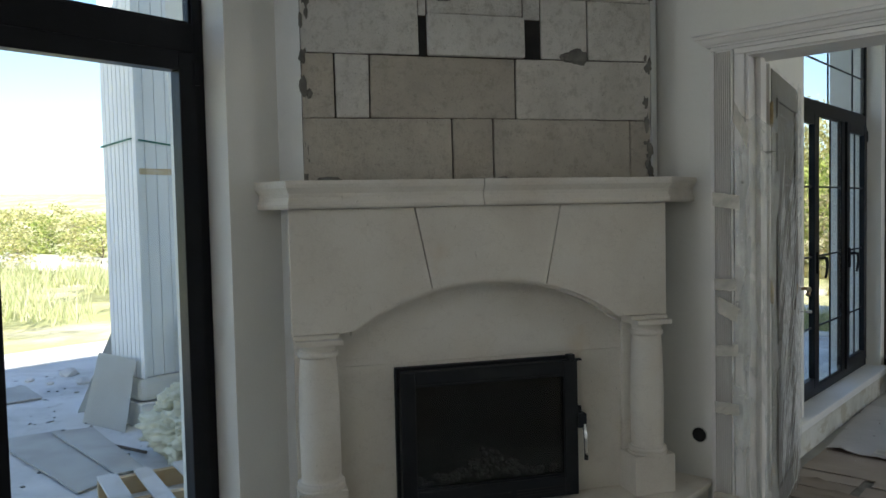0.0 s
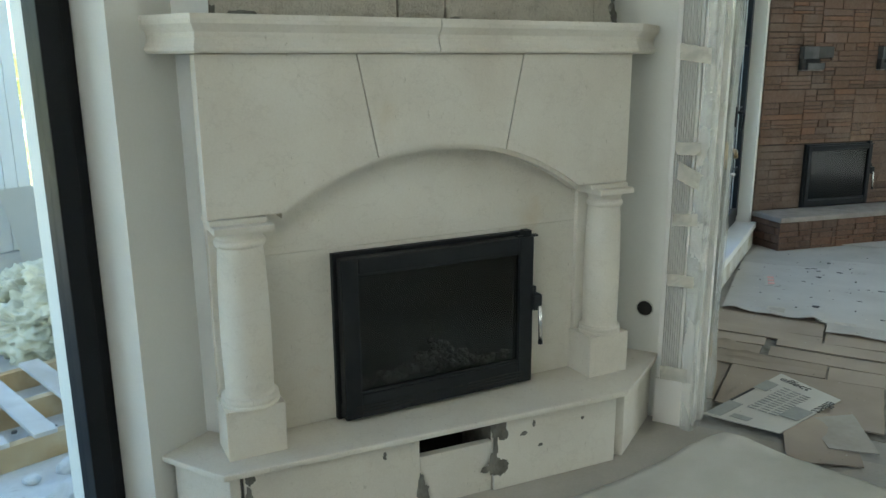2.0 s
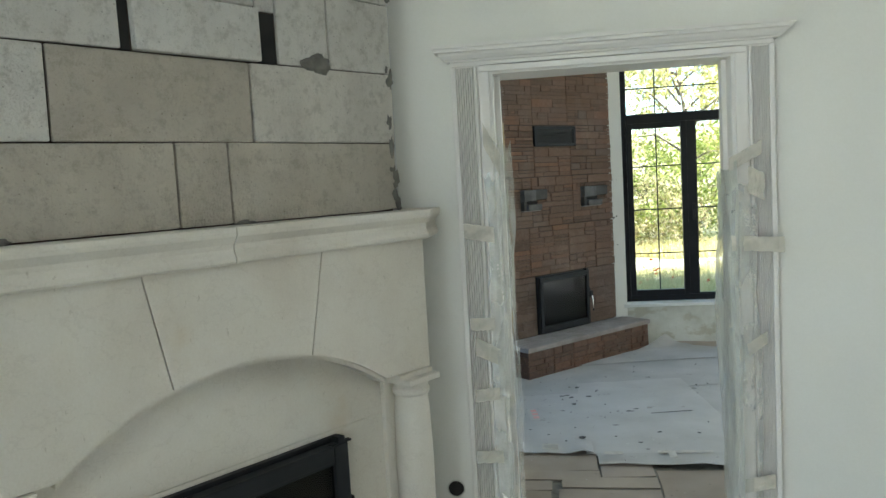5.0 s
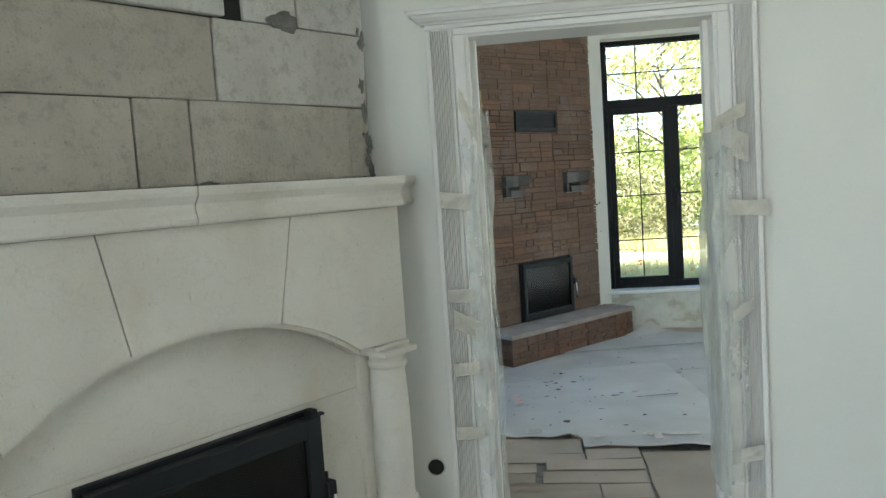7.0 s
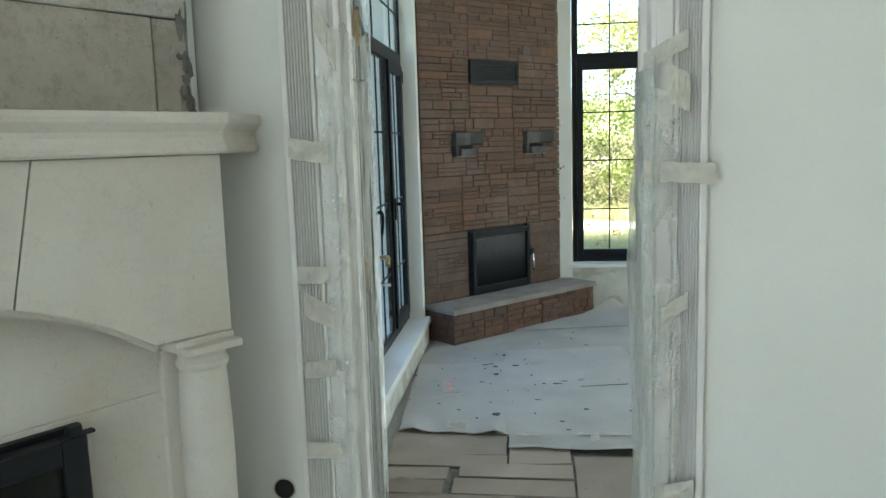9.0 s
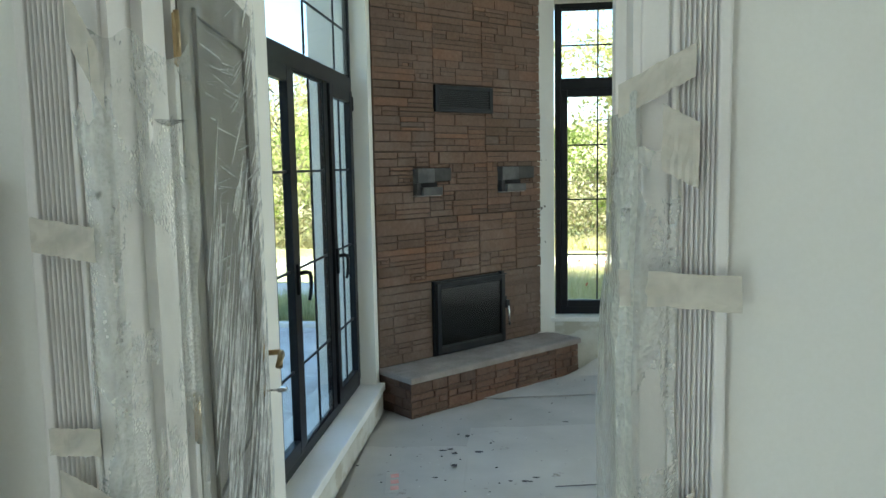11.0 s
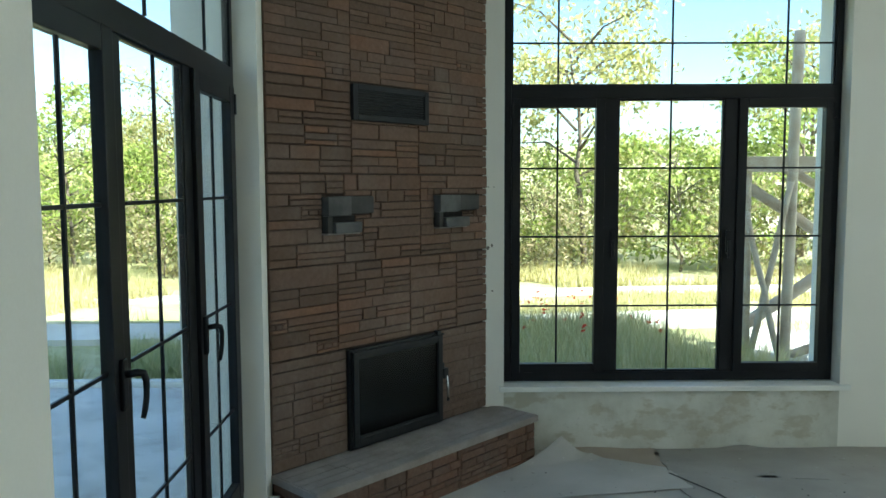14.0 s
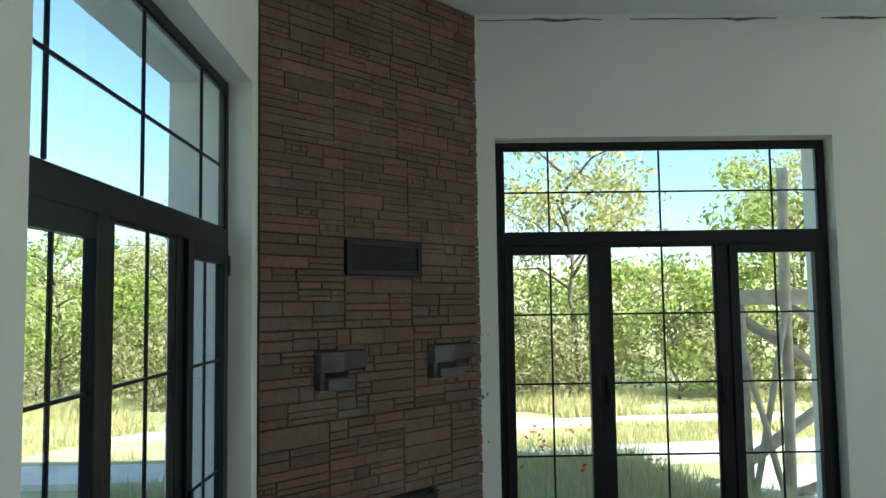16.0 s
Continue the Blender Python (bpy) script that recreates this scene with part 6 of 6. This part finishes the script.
def tree(seed, height, spread, leaf, size, count, at, label, bare=0.3):
    r = random.Random(seed)
    ob = thing("tree", at, label, "tree", "trees")
    o = Vector(at)
    wood, crown = bmesh.new(), bmesh.new()

    def add(bm2):
        me = bpy.data.meshes.new("tmp")
        bm2.to_mesh(me)
        bm2.free()
        wood.from_mesh(me)
        bpy.data.meshes.remove(me)

    top = o + Vector((r.uniform(-0.4, 0.4), r.uniform(-0.4, 0.4), height * 0.8))
    trunk = [o.lerp(top, k / 7) + Vector((r.uniform(-0.1, 0.1), r.uniform(-0.1, 0.1), 0)) * (k > 0) for k in range(8)]
    add(tube(trunk, [0.0125 * height * (1 - k / 9) for k in range(8)], 8))
    for k in range(13):
        f = bare + (1 - bare) * k / 12
        b0 = o.lerp(top, f)
        ang = k * 2.4 + r.uniform(-0.4, 0.4)
        ln = spread * (1.15 - 0.6 * abs(f - 0.55)) * r.uniform(0.7, 1.15)
        b3 = b0 + Vector((math.cos(ang) * ln, math.sin(ang) * ln, ln * r.uniform(0.1, 0.6)))
        b1 = b0.lerp(b3, 0.4) + Vector((0, 0, 0.12 * ln))
        add(tube([b0, b1, b3], [0.006 * height, 0.0035 * height, 0.001 * height], 5))
        for q in range(6):
            c = b1.lerp(b3, q / 5) + Vector((r.gauss(0, 0.22), r.gauss(0, 0.22), r.gauss(0.05, 0.2))) * spread * 0.5
            add(tube([b0.lerp(b3, 0.3 + q * 0.1), c], [0.0015 * height, 0.0006 * height], 4))
            leaf_quads(crown, c, spread * r.uniform(0.09, 0.17), int(count * r.uniform(0.5, 1.4) / 78), size, r)
    part("trunk", wood, bark, ob, "dark trunk and limbs", True)
    part("crown", crown, leaf, ob, "loose uneven leafy crown")
    return ob


protos = [
    tree(1, 6.4, 2.2, leaf_olive, 0.075, 5000, (2.7, 20.6, -0.3), "slender acacia with yellowish flowers and gaps between its limbs", 0.42),
    tree(2, 5.3, 2.0, leaf_green, 0.085, 4200, (7.4, 20.6, -0.3), "fresh green acacia with a loose crown", 0.15),
    tree(3, 3.0, 1.6, leaf_green, 0.075, 3000, (4.8, 20.4, -0.3), "bushy green young acacia", 0.05),
    tree(4, 3.4, 2.0, leaf_olive, 0.07, 3000, (-3.0, 21.0, -0.3), "bushy yellow-green shrub at the meadow's edge", 0.02),
]
protos.append(tree(5, 1.4, 1.7, leaf_dark, 0.055, 2600, (1.0, 20.3, -0.35), "low tangled undergrowth shrub, partly dry", 0.0))
tr = random.Random(11)
spots = [(9.2, 24, 0), (5.2, 25, 3), (1.0, 25.5, 3), (-1.2, 23, 3), (-2.2, 26, 0), (1.7, 21.4, 2), (6.1, 21.5, 2), (9.6, 20.5, 1), (12, 21, 2), (14, 25, 1), (3.4, 23.5, 2), (-4, 20.4, 2), (-6.5, 18.6, 3), (-9, 17.8, 1), (-7.5, 21, 0), (-12, 18.5, 2), (-5, 27, 0), (-10.5, 23, 0), (-14, 20, 3), (-16, 24, 0), (-8.2, 19.3, 3), (-11, 20.5, 3), (-4.8, 22, 3), (-18, 20, 2), (-21, 25, 3), (-25, 22, 2), (-13.2, 16.6, 3)]
for x, y, k in spots:
    if x < -3:
        y, k = y + 3.5, (2 if k == 3 and x > -12 else k)
    s = tr.uniform(0.85, 1.15) * (0.82 if x < -3 else 1.0)
    o = copy_thing(protos[k], Matrix.Translation((x, y, far(x, y) - 0.05)) @ Matrix.Rotation(tr.random() * 6.28, 4, "Z") @ Matrix.Diagonal((s, s, s * tr.uniform(0.9, 1.1), 1)))
for k in range(9):
    x = -13 + 3.1 * k + tr.uniform(-0.5, 0.5)
    y = 20.0 + 0.02 * x + tr.uniform(-0.4, 0.8)
    copy_thing(protos[4], Matrix.Translation((x, y, far(x, y) - 0.1)) @ Matrix.Rotation(tr.random() * 6.28, 4, "Z") @ Matrix.Diagonal((1.1, 1.1, tr.uniform(0.7, 1.2), 1)))
for k in range(44):
    a = radians(100 + 82 * k / 43)
    d = tr.uniform(31, 46)
    x, y = -3 + d * math.cos(a), 1 + d * math.sin(a)
    s = tr.uniform(0.75, 1.05)
    copy_thing(protos[2 + k % 2], Matrix.Translation((x, y, far(x, y) - 0.1)) @ Matrix.Rotation(tr.random() * 6.28, 4, "Z") @ Matrix.Diagonal((s * 1.4, s * 1.4, s * 1.0, 1)))


def meadow_growth(name, regions, hmin, hmax, material, label, seed):
    r = random.Random(seed)
    v, f = [], []
    for x0, x1, y0, y1, n, tall in regions:
        for _ in range(n):
            x, y = r.uniform(x0, x1), r.uniform(y0, y1)
            if noise.noise(Vector((x * 0.5, y * 0.5, 2.0))) < -0.1:
                continue
            h = r.uniform(hmin, hmax) * tall
            a, lean = r.random() * 6.28, r.uniform(0.1, 0.75) * h
            w = 0.0035 + 0.005 * r.random() + 0.0012 * max(0, y - 12, -x - 9)
            z = far(x, y) if not (x < -1.8 and y < 10.4) else TZ
            c, s = math.cos(a), math.sin(a)
            i = len(v)
            b = r.random() * 6.28
            v += [(x - c * w, y - s * w, z), (x + c * w, y + s * w, z), (x + math.cos(b) * lean, y + math.sin(b) * lean, z + h)]
            f.append((i, i + 1, i + 2))
    me = bpy.data.meshes.new(name)
    me.from_pydata(v, [], f)
    me.materials.append(material)
    return tagged(new(name, me), label, "grass", "", "stuff")


meadow_growth("grass", [(-1.7, 2.7, 9.0, 13.3, 26000, 1.0), (-6.0, -1.9, 10.55, 12.2, 16000, 0.8)], 0.08, 0.5, grass_blade, "tall meadow grass in the shade of the house", 5)
meadow_growth("dry_grass", [(-14, 14, 17.7, 20.8, 34000, 0.75), (-6, 9, 15.0, 17.0, 15000, 0.45), (-2.5, 7, 13.0, 13.8, 5000, 0.6), (-9, -2, 14.6, 17, 9000, 0.7), (-1.7, 2.7, 9.5, 13.3, 16000, 1.3)], 0.1, 0.45, dry_blade, "sunlit yellow meadow grass gone dry", 9)
meadow_growth("grass_far", [(-26, -12.5, 4, 16, 16000, 1.0)], 0.2, 0.6, grass_blade, "dry tall grass beyond the terrace", 6)
r6 = random.Random(6)
bm = bmesh.new()
for k in range(70):
    p = Vector((r6.uniform(-1.5, 2.0), r6.uniform(11.5, 14.5), far(0, 12) + r6.uniform(0.3, 0.5)))
    leaf_quads(bm, p, 0.012, 3, 0.03, r6)
tagged(part("poppies", bm, poppy_red, None), "red poppies scattered in the grass", "poppies", "", "stuff")

# ---- bricks of the second fireplace ----
pieces = random.Random(21)
holes = [(0.466, 1.165, 0.2, 0.78), (0.516, 1.069, 1.965, 2.152), (0.321, 0.645, 1.48, 1.578), (0.323, 0.532, 1.384, 1.48), (1.124, 1.492, 1.48, 1.578), (1.126, 1.364, 1.384, 1.48)]
zs = [0.785, 1.235, 1.69, 2.16, 2.62, 3.06, 3.2, CEIL - 0.004]
lower, upper = [], []
for z0, z1 in zip(zs, zs[1:]):
    s = 0.004
    while s < LEN2 - 0.05:
        w = pieces.uniform(0.38, 0.56)
        e = LEN2 - 0.004 if s + w > LEN2 - 0.2 else s + w
        out = []
        split(pieces, s, e, z0 + 0.002, z1 - 0.002, out)
        (upper if z0 > 2.1 else lower).extend(p for q in out for p in clear_of(q, holes))
        s = e
plain = []
for a, b in ((0.004, 0.464), (1.167, LEN2 - 0.004)):
    for z0, z1 in ((0.242, 0.5), (0.5, 0.782)):
        split(pieces, a, b, z0, z1, plain)
lay(F2, hearth2, brick_brown, lower, 0.0)
lay(F2, hearth2, brick_plain, plain, 0.0, 0.002, (-0.005, -0.004))
base = []


def courses(length, out):
    """Uneven short courses for the low bench."""
    s = 0.0
    while s < length - 0.01:
        e = length if s + 0.5 > length else s + pieces.uniform(0.22, 0.42)
        z = FLOOR2 + 0.003
        while z < 0.19:
            h = pieces.choice((0.03, 0.045, 0.065))
            z1 = 0.198 if z + h > 0.17 else z + h
            a = s
            while a < e - 0.005:
                b = e if a + 0.16 > e else a + pieces.uniform(0.07, 0.22)
                out.append((a, b, z, z1))
                a = b
            z = z1
        s = e


courses(1.65, base)
lay(Local(*F2.xy(0.0, 0.335), 46.0), hearth2, shaded_bench_brick, base, 0.0, 0.0065, (-0.006, 0.001))
side = []
courses(0.335, side)
lay(Local(*F2.xy(0.02, 0.0), -44.0), hearth2, shaded_bench_brick, side, 0.0, 0.0065, (-0.006, 0.001))
bm = bmesh.new()
for s0, s1, z0, z1 in upper:
    d = 0.011 + pieces.uniform(-0.003, 0.002)
    r = bmesh.ops.create_cube(bm, size=1, matrix=Matrix.Translation(((s0 + s1) / 2, -d / 2, (z0 + z1) / 2)) @ Matrix.Diagonal((s1 - s0 - 0.0042, d, z1 - z0 - 0.0042, 1)))
top = part("upper_bricks", F2.turn(bm), brick_joined, hearth2)
tagged(top, kind="stuff")
